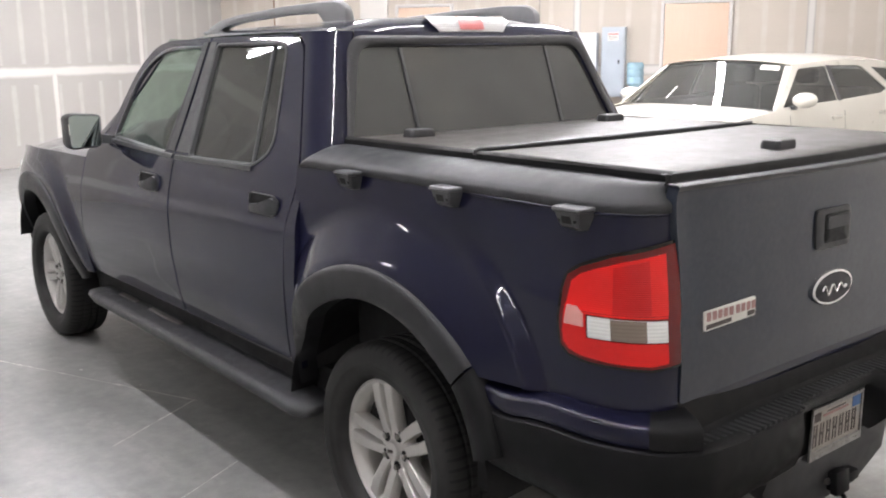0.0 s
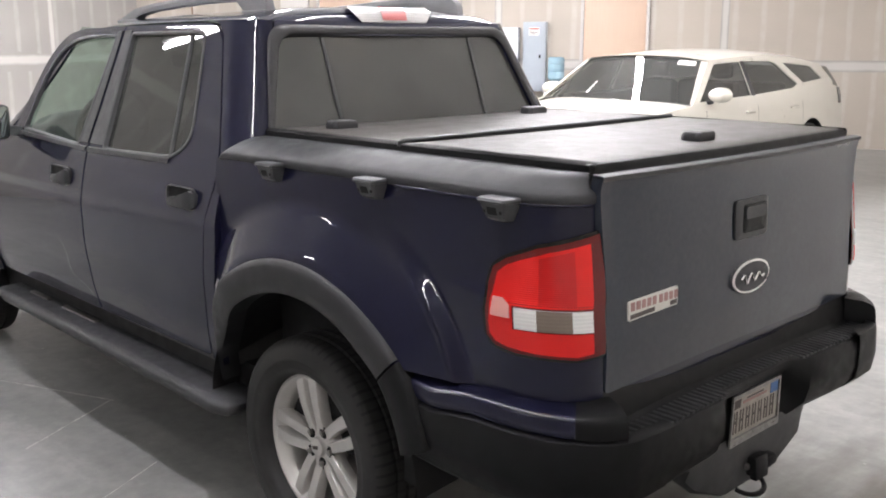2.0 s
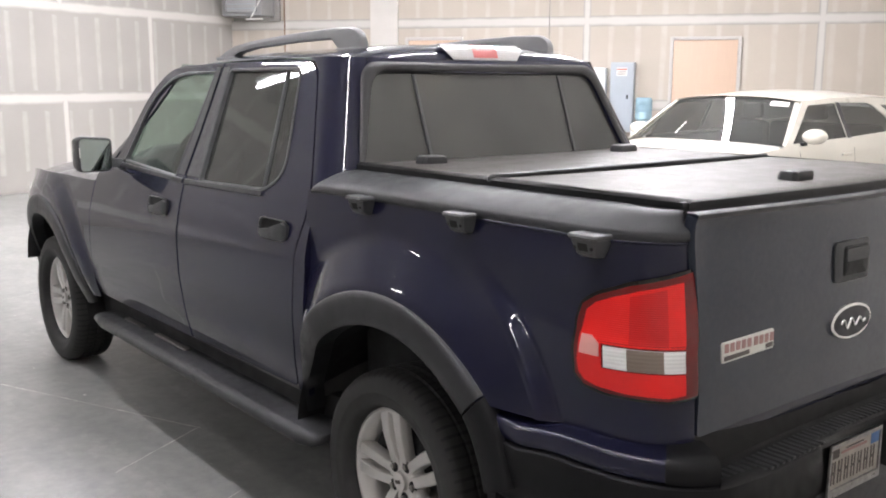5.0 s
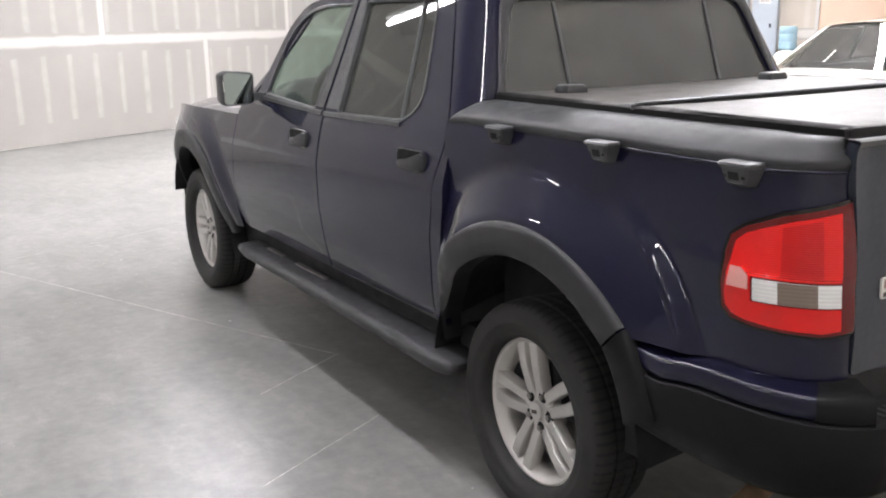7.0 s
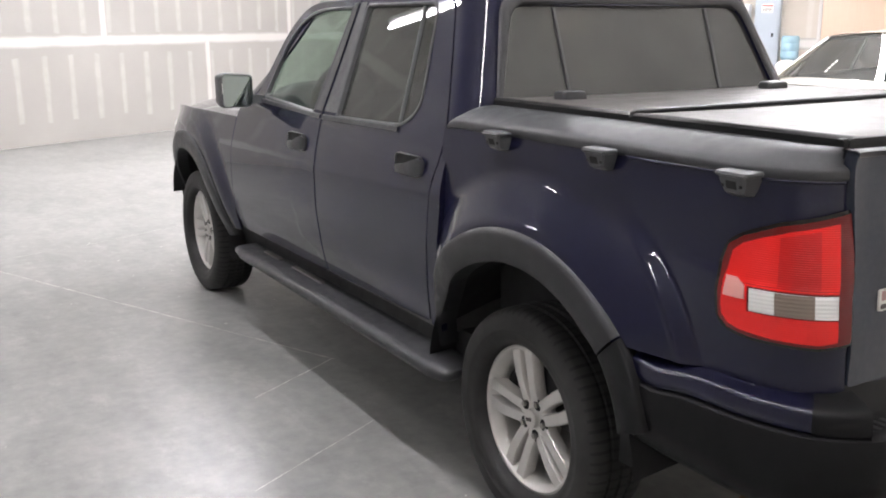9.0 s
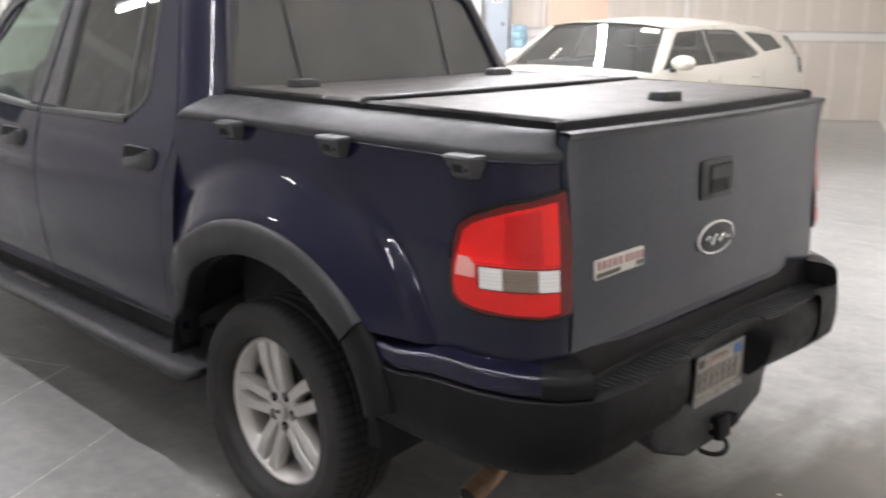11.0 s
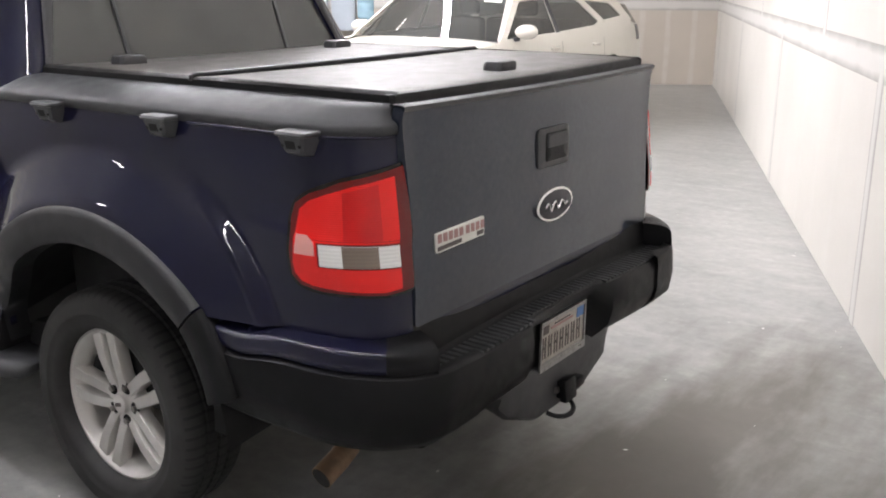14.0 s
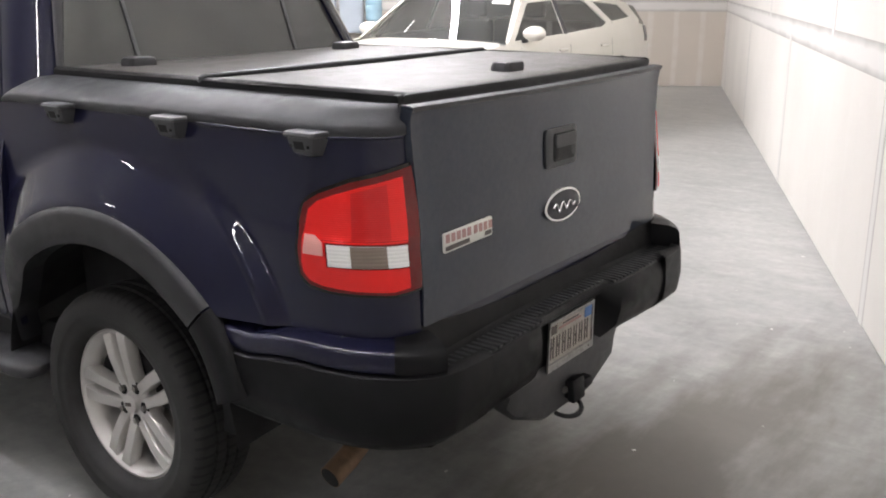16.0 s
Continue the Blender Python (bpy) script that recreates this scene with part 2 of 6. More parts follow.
def concrete(name):
    """Power-trowelled slab: broad cloudy tones, drawn-out smears, fine mottle and a few specks."""
    m, t, p = nodes_of(name)
    cloud = noise_node(t, 0.45, 5, 0.5)
    smear = noise_node(t, 1.5, 6, 0.55, stretch=(1.2, 0.8, 1))
    drag = noise_node(t, 4.5, 5, 0.6, stretch=(1.2, 0.6, 1))
    mottle = noise_node(t, 16, 5, 0.6)
    v = mathn(t, "MULTIPLY", mathn(t, "SUBTRACT", cloud.outputs[0], 0.5), 0.36)
    v = mathn(t, "ADD", v, mathn(t, "MULTIPLY", mathn(t, "SUBTRACT", smear.outputs[0], 0.5), 0.32))
    v = mathn(t, "ADD", v, mathn(t, "MULTIPLY", mathn(t, "SUBTRACT", drag.outputs[0], 0.5), 0.42))
    v = mathn(t, "ADD", v, mathn(t, "MULTIPLY", mathn(t, "SUBTRACT", mottle.outputs[0], 0.5), 0.34))
    v = mathn(t, "ADD", v, 0.5)
    c = ramp(t, v, [(0.30, (0.192, 0.197, 0.188)), (0.50, (0.290, 0.292, 0.280)), (0.70, (0.40, 0.395, 0.379))]).outputs[0]
    chalk = noise_node(t, 6.0, 6, 0.7, stretch=(1.2, 0.6, 1))
    c = mixc(t, ramp(t, chalk.outputs[0], [(0.55, (0, 0, 0)), (0.74, (0.4,) * 3)]).outputs[0], c, (0.54, 0.53, 0.51))
    # a dark brown patch behind the pickup, ragged and drawn along the aisle
    mp = t.nodes.new("ShaderNodeMapping")
    mp.inputs["Location"].default_value = (-0.35, 1.35, 0)
    tc = t.nodes.new("ShaderNodeTexCoord")
    link(t, tc.outputs["Object"], mp.inputs[0])
    sp = t.nodes.new("ShaderNodeSeparateXYZ")
    link(t, mp.outputs[0], sp.inputs[0])
    rx = mathn(t, "DIVIDE", sp.outputs[0], 1.9)
    ry = mathn(t, "DIVIDE", sp.outputs[1], 0.80)
    far = mathn(t, "SQRT", mathn(t, "ADD", mathn(t, "MULTIPLY", rx, rx), mathn(t, "MULTIPLY", ry, ry)))
    torn = noise_node(t, 1.3, 5, 0.55, stretch=(0.7, 2.0, 1))
    edge = mathn(t, "ADD", far, mathn(t, "MULTIPLY", mathn(t, "SUBTRACT", torn.outputs[0], 0.5), 1.5))
    streaky = noise_node(t, 5.0, 5, 0.6, stretch=(0.5, 1.7, 1))
    edge = mathn(t, "ADD", edge, mathn(t, "MULTIPLY", mathn(t, "SUBTRACT", streaky.outputs[0], 0.5), 0.8))
    c = mixc(t, ramp(t, edge, [(0.30, (0.86,) * 3), (1.30, (0, 0, 0))]).outputs[0], c, (0.082, 0.070, 0.056))
    link(t, c, p.inputs["Base Color"])
    link(t, ramp(t, smear.outputs[0], [(0.25, (0.30,) * 3), (0.75, (0.38,) * 3)]).outputs[0], p.inputs["Roughness"])
    p.inputs["Specular IOR Level"].default_value = 0.58
    bump_to(t, p, mottle.outputs[0], 0.03, 0.002)
    return m


CONCRETE = concrete("trowelled_concrete")
JOINT_DUST = surface("dusty_joint", (0.62, 0.61, 0.58), 0.9, vary=0.35, scale=25)
WOOD = surface("birch_door_veneer", (0.56, 0.36, 0.23), 0.5, vary=0.06, scale=2)
_t = WOOD.node_tree
_g = noise_node(_t, 7, 6, stretch=(9, 9, 0.35))
link(_t, ramp(_t, _g.outputs[0], [(0.3, (0.55, 0.40, 0.30)), (0.7, (0.58, 0.425, 0.32))]).outputs[0], _t.nodes["Principled BSDF"].inputs["Base Color"])
FRAME_GREY = surface("door_frame_paint", (0.50, 0.48, 0.46), 0.5, vary=0.04)
CEIL = surface("white_ceiling", (0.66, 0.66, 0.64), 0.8, vary=0.06, scale=1.5)


def glow(name, c, strength):
    m, t, p = nodes_of(name)
    p.inputs["Base Color"].default_value = (0.8, 0.8, 0.8, 1)
    p.inputs["Emission Color"].default_value = (*c, 1)
    p.inputs["Emission Strength"].default_value = strength
    return m


TUBE = glow("lit_diffuser", (1.0, 0.975, 1.03), LAMP_POWER)


# ---------------------------------------------------------------- mesh helpers
def to_mesh(name, bm, mat, smooth=40):
    lim = radians(smooth)
    for f in bm.faces:
        f.smooth = True
    for e in bm.edges:
        if len(e.link_faces) == 2 and e.calc_face_angle(0.0) > lim:
            e.smooth = False
    me = bpy.data.meshes.new(name)
    bm.to_mesh(me)
    bm.free()
    if mat:
        me.materials.append(mat)
    return me


def part(name, bm, mat, parent, label="", smooth=40):
    ob = new(name, to_mesh(name, bm, mat, smooth))
    ob.parent = parent
    if label:
        ob["label"] = label
    return ob


def thing(name, bm, mat, label, category, group="", kind="", smooth=40):
    return tagged(new(name, to_mesh(name, bm, mat, smooth)), label, category, group, kind)


def holder(name, label, category, at=None, group=""):
    ob = tagged(new(name), label, category, group)
    ob.empty_display_size = 0.2
    if at is not None:
        ob.matrix_world = at
    return ob


def grid_bm(rows, closed=False, caps=False):
    """A skin over rows of points; closed joins each row's end to its start."""
    bm = bmesh.new()
    vs = [[bm.verts.new(p) for p in r] for r in rows]
    n = len(rows[0])
    for a, b in zip(vs, vs[1:]):
        for k in range(n if closed else n - 1):
            q = [a[k], a[(k + 1) % n], b[(k + 1) % n], b[k]]
            if len({tuple(v.co) for v in q}) >= 3:
                try:
                    bm.faces.new(q)
                except ValueError:
                    pass
    if caps:
        bm.faces.new(vs[0])
        bm.faces.new(list(reversed(vs[-1])))
    bmesh.ops.remove_doubles(bm, verts=bm.verts, dist=1e-5)
    bmesh.ops.recalc_face_normals(bm, faces=bm.faces)
    return bm


def box_bm(lo, hi, bevel=0.0, seg=2):
    bm = bmesh.new()
    bmesh.ops.create_cube(bm, size=1)
    for v in bm.verts:
        v.co = Vector([(a + b) / 2 + c * (b - a) for a, b, c in zip(lo, hi, v.co)])
    if bevel:
        bmesh.ops.bevel(bm, geom=list(bm.edges), offset=bevel, segments=seg, affect="EDGES", profile=0.5)
    return bm


def join(*bms):
    out = bmesh.new()
    for b in bms:
        me = bpy.data.meshes.new("tmp")
        b.to_mesh(me)
        b.free()
        out.from_mesh(me)
        bpy.data.meshes.remove(me)
    return out


def moved(bm, m):
    bmesh.ops.transform(bm, matrix=m, verts=bm.verts)
    return bm


def mirrored(bm):
    for v in bm.verts:
        v.co.x = -v.co.x
    bmesh.ops.reverse_faces(bm, faces=bm.faces)
    return bm


def tube_bm(points, r, seg=12, radii=None):
    """A round bar along points."""
    pts = [Vector(p) for p in points]
    rows = []
    up = Vector((0, 0, 1))
    for i, p in enumerate(pts):
        d = (pts[min(i + 1, len(pts) - 1)] - pts[max(i - 1, 0)]).normalized()
        a = d.cross(up)
        if a.length < 1e-3:
            a = d.cross(Vector((1, 0, 0)))
        a.normalize()
        b = a.cross(d)
        rr = radii[i] if radii else r
        rows.append([p + (a * math.cos(w) + b * math.sin(w)) * rr for w in (2 * math.pi * k / seg for k in range(seg))])
    return grid_bm(rows, True, True)


def revolve_bm(profile, seg=48):
    """A turned body about the x axis; profile: (x, r) pairs."""
    rows = []
    for k in range(seg + 1):
        w = 2 * math.pi * k / seg
        rows.append([(x, r * math.cos(w), r * math.sin(w)) for x, r in profile])
    return grid_bm(rows)


def smoothed(xs, ys, v, w=0.035):
    """The exact mean of a broken line over v - w .. v + w, so that slopes run on without steps."""
    at = [v - w] + [x for x in xs if v - w < x < v + w] + [v + w]
    h = [float(np.interp(x, xs, ys)) for x in at]
    return sum((b - a) * (p + q) / 2 for a, b, p, q in zip(at, at[1:], h, h[1:])) / (2 * w)


def skin_bm(outer, holes, place, us, ws):
    """A curved panel: an outline with holes in (u, w), cut along the lines us and ws, laid on the surface place(u, w)."""
    loops = [[Vector((a, b, 0)) for a, b in lp] for lp in (outer, *holes)]
    flat = [p for lp in loops for p in lp]
    bm = bmesh.new()
    vs = [bm.verts.new(p) for p in flat]
    for tri in tessellate_polygon(loops):
        try:
            bm.faces.new([vs[i] for i in tri])
        except ValueError:
            pass
    for co, no in [((u, 0, 0), (1, 0, 0)) for u in us] + [((0, w, 0), (0, 1, 0)) for w in ws]:
        bmesh.ops.bisect_plane(bm, geom=list(bm.verts) + list(bm.edges) + list(bm.faces), dist=1e-5, plane_co=co, plane_no=no)
    bmesh.ops.remove_doubles(bm, verts=bm.verts, dist=1e-5)

    def at(u, w):
        return Vector(place(u, w))

    def out_of(u, w):
        h = 2e-3
        n = (at(u + h, w) - at(u - h, w)).cross(at(u, w + h) - at(u, w - h))
        n.normalize()
        return n

    spots = {v: (v.co.x, v.co.y) for v in bm.verts}
    rim = [e for e in bm.edges if len(e.link_faces) == 1]
    norm = {}
    for v, (u, w) in spots.items():
        norm[v] = out_of(u, w)
        v.co = at(u, w)
    bm.normal_update()
    return bm, spots, rim, norm


def skin(outer, holes, place, out_hint, us=(), ws=(), lip=0.014):
    """As skin_bm, turned so that its outside faces out_hint(point), with the lip and exact normals."""
    bm, spots, rim, norm = skin_bm(outer, holes, place, us, ws)
    first = list(spots)
    for v in first:
        if norm[v].dot(out_hint(v.co)) < 0:
            norm[v] = -norm[v]
    for f in bm.faces:
        f.normal_update()
        if f.normal.dot(norm[f.verts[0]]) < 0:
            f.normal_flip()
    twin = {}
    for e in rim:
        for v in e.verts:
            if v not in twin:
                twin[v] = (bm.verts.new(v.co), bm.verts.new(v.co - norm[v] * lip))
    for e in rim:
        a, b = e.verts
        try:
            bm.faces.new([twin[a][0], twin[b][0], twin[b][1], twin[a][1]])
        except ValueError:
            pass
    bm.verts.index_update()
    n = [(0.0, 0.0, 0.0)] * len(bm.verts)
    for v in first:
        n[v.index] = tuple(norm[v])
    return bm, n


SKIN_NORMALS = {}


def skin_part(name, shape, mat, parent, label="", mirror=False):
    bm, n = shape
    if mirror:
        bm = bm.copy()
        mirrored(bm)
        n = [(-a, b, c) for a, b, c in n]
    else:
        bm = bm.copy()
    for f in bm.faces:
        f.smooth = True
    me = bpy.data.meshes.new(name)
    bm.to_mesh(me)
    bm.free()
    me.materials.append(mat)
    me.normals_split_custom_set_from_vertices(n)
    SKIN_NORMALS[me.name] = n
    ob = new(name, me)
    ob.parent = parent
    if label:
        ob["label"] = label
    return ob


def arc(cx, cy, r, a0, a1, n):
    return [(cx + r * math.cos(radians(a0 + (a1 - a0) * k / n)), cy + r * math.sin(radians(a0 + (a1 - a0) * k / n))) for k in range(n + 1)]


def round_poly(pts, r, n=5):
    """A closed outline with its corners rounded; r one radius or one per corner."""
    out = []
    m = len(pts)
    for i, p in enumerate(pts):
        rr = r[i] if isinstance(r, (list, tuple)) else r
        p, a, b = Vector(p), Vector(pts[i - 1]), Vector(pts[(i + 1) % m])
        if rr <= 0:
            out.append((p.x, p.y))
            continue
        da, db = (a - p), (b - p)
        k = min(rr, da.length * 0.48, db.length * 0.48)
        s, e = p + da.normalized() * k, p + db.normalized() * k
        for j in range(n + 1):
            f = j / n
            q = s * (1 - f) ** 2 + p * 2 * f * (1 - f) + e * f * f
            out.append((q.x, q.y))
    return out


def spans(a, b, step):
    n = max(1, int(round(abs(b - a) / step)))
    return [a + (b - a) * k / n for k in range(1, n)]


# ---------------------------------------------------------------- the hall
HEIGHT = 4.60
CORNER_L = Vector((5.575, 13.892, 0))
CORNER_R = Vector((12.664, 3.042, 0))
RIGHT_TURN, LEFT_TURN = 23.30, 24.03
dr = Vector((math.cos(radians(RIGHT_TURN)), math.sin(radians(RIGHT_TURN)), 0))
dl = Vector((math.cos(radians(LEFT_TURN)), math.sin(radians(LEFT_TURN)), 0))
NEAR_R = CORNER_R - dr * 28.0
NEAR_L = CORNER_L - dl * 25.5


def wall(name, a, b, label, mats, first_row, second_row, mud_z, sheet=3.45):
    """A wall from a to b, seen from the hall on its left as one walks from a to b reversed; boards and filler bands are its pieces."""
    d = (b - a)
    length = d.length
    d.normalize()
    inn = Vector((-d.y, d.x, 0))
    mid = (CORNER_L + CORNER_R + NEAR_L + NEAR_R) / 4
    if inn.dot(mid - a) < 0:
        inn = -inn
    # object x along the wall, y out of the wall into the hall, z up
    side = 1 if d.x * inn.y - d.y * inn.x > 0 else -1
    m = Matrix(((d.x, side * inn.x, 0, a.x), (d.y, side * inn.y, 0, a.y), (0, 0, 1, 0), (0, 0, 0, 1)))

    def turned(bm):
        if side < 0:
            for v in bm.verts:
                v.co.y = -v.co.y
            bmesh.ops.reverse_faces(bm, faces=bm.faces)
        return bm

    bm = turned(box_bm((0, -0.2, 0), (length, -0.016, HEIGHT)))
    ob = tagged(new(name, to_mesh(name, bm, CEIL)), label, "wall", kind="structure")
    ob.matrix_world = m
    rows = [0.0] + [h for h in mud_z] + [HEIGHT]
    starts = [first_row, second_row]
    for r, (z0, z1) in enumerate(zip(rows, rows[1:])):
        x = starts[r % 2] % sheet - sheet
        while x < length:
            x0, x1 = max(0.0, x), min(length, x + sheet)
            if x1 - x0 > 0.05:
                bm = turned(box_bm((x0 + 0.0004, -0.016, z0 + (0.006 if r == 0 else 0.0004)), (x1 - 0.0004, 0.0, z1 - 0.0004)))
                o = part("drywall_sheet", bm, mats[min(r, len(mats) - 1)], ob)
            if 0.1 < x < length - 0.1:
                part("joint_band", turned(strip_bm(x - 0.06, x + 0.06, z0, z1)), COMPOUND_V, ob, "pale vertical band of joint compound")
            x += sheet
    for h in mud_z:
        part("joint_band", turned(strip_bm(0, length, h - 0.085, h + 0.085)), COMPOUND, ob, "pale horizontal band of joint compound")
    return ob, m, side


def strip_bm(x0, x1, z0, z1):
    """A feathered band of filler, 3 mm proud in the middle."""
    if (x1 - x0) > (z1 - z0):
        rows = [[(x, y, z0 + (z1 - z0) * f) for f, y in ((0, 0.0006), (0.2, 0.002), (0.5, 0.003), (0.8, 0.002), (1, 0.0006))] for x in (x0, x1)]
    else:
        rows = [[(x0 + (x1 - x0) * f, y + 0.0004, z) for f, y in ((0, 0.0006), (0.2, 0.002), (0.5, 0.003), (0.8, 0.002), (1, 0.0006))] for z in (z0, z1)]
    bm = grid_bm(rows)
    for f in bm.faces:
        f.normal_update()
        if f.normal.y < 0:
            f.normal_flip()
    return bm


COMPOUND_V = COMPOUND.copy()
COMPOUND_V.name = "joint_compound_upright"
for _l in list(COMPOUND_V.node_tree.links):
    if _l.from_node.type == "SEPXYZ":
        COMPOUND_V.node_tree.links.new(_l.from_node.outputs[0], _l.to_socket)

LOW_BOARD = drywall("bare_drywall_low", BOARD, MUD, 0.405, 0.10, 0.29, 1.15, 0.32)
MID_BOARD = drywall("bare_drywall_mid", BOARD, MUD, 0.405, 0.28, 1.44, 2.53, 0.32)
TOP_BOARD = drywall("bare_drywall_top", BOARD, MUD, 0.405, 0.05, 2.70, 6.0, 0.32)
TAN = (0.48, 0.432, 0.372)
BACK_LOW = drywall("tan_drywall_low", TAN, MUD, 0.41, 0.12, -1.0, 9.0, 0.42)
MATS = [LOW_BOARD, MID_BOARD, TOP_BOARD]
FAINT = drywall("faint_drywall", (0.58, 0.556, 0.512), MUD, 0.61, 0.2, -1.0, 9.0, 0.18)

wall_back, M_BACK, SIDE_BACK = wall("wall_back", CORNER_L, CORNER_R, "unpainted tan drywall with pale taped joints", [BACK_LOW] * 3, 2.92, 2.92, (1.246, 2.564, 3.86), 3.53)
SPLIT = CORNER_L - dl * 13.0
# unseen stretch of wall, its grey set by what the pickup's side mirrors
UNSEEN_GREY = drywall("unseen_wall_grey", (0.36, 0.345, 0.33), (0.46, 0.445, 0.43), 0.41, 0.1, -1.0, 9.0, 0.3)
wall_left, M_LEFT, SIDE_LEFT = wall("wall_left", SPLIT, CORNER_L, "unpainted drywall with pale taped joints", MATS, 9.15, 7.32, (1.331, 2.65, 3.97), 3.63)
wall_side, M_SIDE, SIDE_SIDE = wall("wall_left_far", NEAR_L, SPLIT, "unseen grey wall, toned for the reflections in the pickup", [UNSEEN_GREY], 1.0, 2.8, (1.331, 2.65, 3.97), 3.63)
wall_right, M_RIGHT, SIDE_RIGHT = wall("wall_right", NEAR_R, CORNER_R, "unpainted drywall with one pale taped joint", [FAINT], 28.0 - 11.31, 28.0 - 9.70, (1.245, 2.54, 3.84), 3.51)
wall_near, M_NEAR, SIDE_NEAR = wall("wall_near", NEAR_L, NEAR_R, "unpainted drywall with pale taped joints", [BACK_LOW] * 3, 1.0, 2.8, (1.246, 2.564, 3.86))

_q = [NEAR_L, NEAR_R, CORNER_R, CORNER_L]


def slab_bm(z0, z1, grow=0.3):
    c = sum(_q, Vector()) / 4
    bm = bmesh.new()
    ring = [p + (p - c).normalized() * grow for p in _q]
    rows = [[bm.verts.new((p.x, p.y, z)) for p in ring] for z in (z0, z1)]
    bm.faces.new(rows[0])
    bm.faces.new(rows[1])
    for k in range(4):
        bm.faces.new([rows[0][k], rows[0][(k + 1) % 4], rows[1][(k + 1) % 4], rows[1][k]])
    bmesh.ops.recalc_face_normals(bm, faces=bm.faces)
    return bm


floor = thing("floor", slab_bm(-0.2, 0.0), CONCRETE, "smooth grey trowelled concrete floor with pale scuffs", "floor", kind="structure")
ceiling = thing("ceiling", slab_bm(HEIGHT, HEIGHT + 0.2), CEIL, "plain white ceiling of the hall", "ceiling", kind="structure")

UAX = Vector((math.cos(radians(21.8)), math.sin(radians(21.8)), 0))
VAX = Vector((-UAX.y, UAX.x, 0))


def uv(u, v, z=0.0):
    return UAX * u + VAX * v + Vector((0, 0, z))


def floor_joint(p, q, width=0.006):
    """A dust-filled saw cut: an uneven, broken pale line."""
    p, q = Vector((*p, 0)), Vector((*q, 0))
    d = q - p
    n = Vector((-d.y, d.x, 0)).normalized()
    steps = max(2, int(d.length / 0.05))
    rows = []
    rnd = random.Random(int(p.x * 100))
    for k in range(steps + 1):
        c = p + d * (k / steps) + n * rnd.uniform(-0.0015, 0.0015)
        w = width * rnd.uniform(0.25, 1.0) / 2
        rows.append([c - n * w + Vector((0, 0, 0.0004)), c + Vector((0, 0, 0.0012)), c + n * w + Vector((0, 0, 0.0004))])
    bm = grid_bm(rows)
    for f in bm.faces:
        f.normal_update()
        if f.normal.z < 0:
            f.normal_flip()
    return part("floor_joint", bm, JOINT_DUST, floor, "pale dusty saw-cut joint")


def uline(u0, v0, u1, v1, w=0.006):
    a, b = uv(u0, v0), uv(u1, v1)
    floor_joint((a.x, a.y), (b.x, b.y), w)


uline(-0.05, 1.90, -0.20, 6.2, 0.011)
uline(-0.04, 1.92, -0.62, 1.84, 0.010)
uline(-0.49, 1.27, -1.2, 1.20)
uline(0.63, 5.04, 1.5, 5.04)
uline(0.0, 5.10, 0.3, 5.08)
uline(-6.0, 5.05, -0.2, 5.05, 0.009)


def plaster_specks():
    """Chips of dry plaster trodden on to the slab, one flat crumb each."""
    rnd = random.Random(5)
    bm = bmesh.new()
    for _ in range(150):
        c = uv(rnd.uniform(-2.5, 4.0), rnd.choice((rnd.uniform(1.0, 5.5), rnd.uniform(-2.6, 1.0))))
        r = 0.003 + 0.008 * rnd.random() ** 4
        long, w0 = rnd.uniform(1.0, 3.0), rnd.uniform(0, 6.3)
        ring = []
        for k in range(7):
            a = 2 * math.pi * k / 7
            q = Vector((math.cos(a) * r * long * rnd.uniform(0.6, 1.1), math.sin(a) * r * rnd.uniform(0.6, 1.1), 0))
            q.rotate(Matrix.Rotation(w0, 3, "Z"))
            ring.append(c + q)
        top = bm.verts.new(c + Vector((0, 0, 0.0015)))
        vs = [bm.verts.new(q + Vector((0, 0, 0.0004))) for q in ring]
        for k in range(7):
            bm.faces.new((top, vs[k], vs[(k + 1) % 7]))
    return thing("plaster_specks", bm, PLASTER, "scattered white plaster specks on the concrete", "plaster specks", kind="stuff")


PLASTER = surface("dry_plaster", (0.74, 0.73, 0.70), 0.9, vary=0.1, scale=40)
plaster_specks()


def strip_light(u, v, turn=0.0, long=2.4, wide=0.15, hang=0.22):
    """A strip light on two hangers, hang metres below the ceiling."""
    at = Matrix.Translation(uv(u, v, HEIGHT - hang)) @ Matrix.Rotation(radians(21.8 + turn), 4, "Z")
    h = holder("strip_light", "white ceiling strip light with a lit diffuser", "ceiling light", at, "ceiling strip lights")
    part("housing", box_bm((-long / 2, -0.09, 0.03), (long / 2, 0.09, 0.08), 0.006), WHITE_PLASTIC, h)
    part("diffuser", box_bm((-long / 2 + 0.02, -wide / 2, -0.01), (long / 2 - 0.02, wide / 2, 0.03), 0.01), TUBE, h, "glowing white diffuser")
    for s in (-1, 1):
        part("hanger", tube_bm([(s * long * 0.4, 0, 0.08), (s * long * 0.4, 0, hang)], 0.006, 6), STEEL, h)
    return h


# right aisle, over the parked cars, along the left wall, and the dim end of the hall
strip_light(2.10, 0.02, 20, 2.4, 0.085)
strip_light(4.56, 0.78, 20)
strip_light(8.15, 2.58, 20, 2.4, 0.15)
strip_light(4.46, 4.09, 20)
strip_light(7.58, 4.28, 20, 2.4, 0.09)
strip_light(-4.04, 8.06, 90, 1.5, 0.05)
strip_light(-0.25, 7.45, 66, 2.0, 0.045, 0.90)
strip_light(3.23, 7.11, 20)
strip_light(6.63, 7.11, 20)
strip_light(-6.78, 1.91, 0, 2.6, 0.05)
strip_light(-11.70, 1.91, 0, 2.6, 0.05)
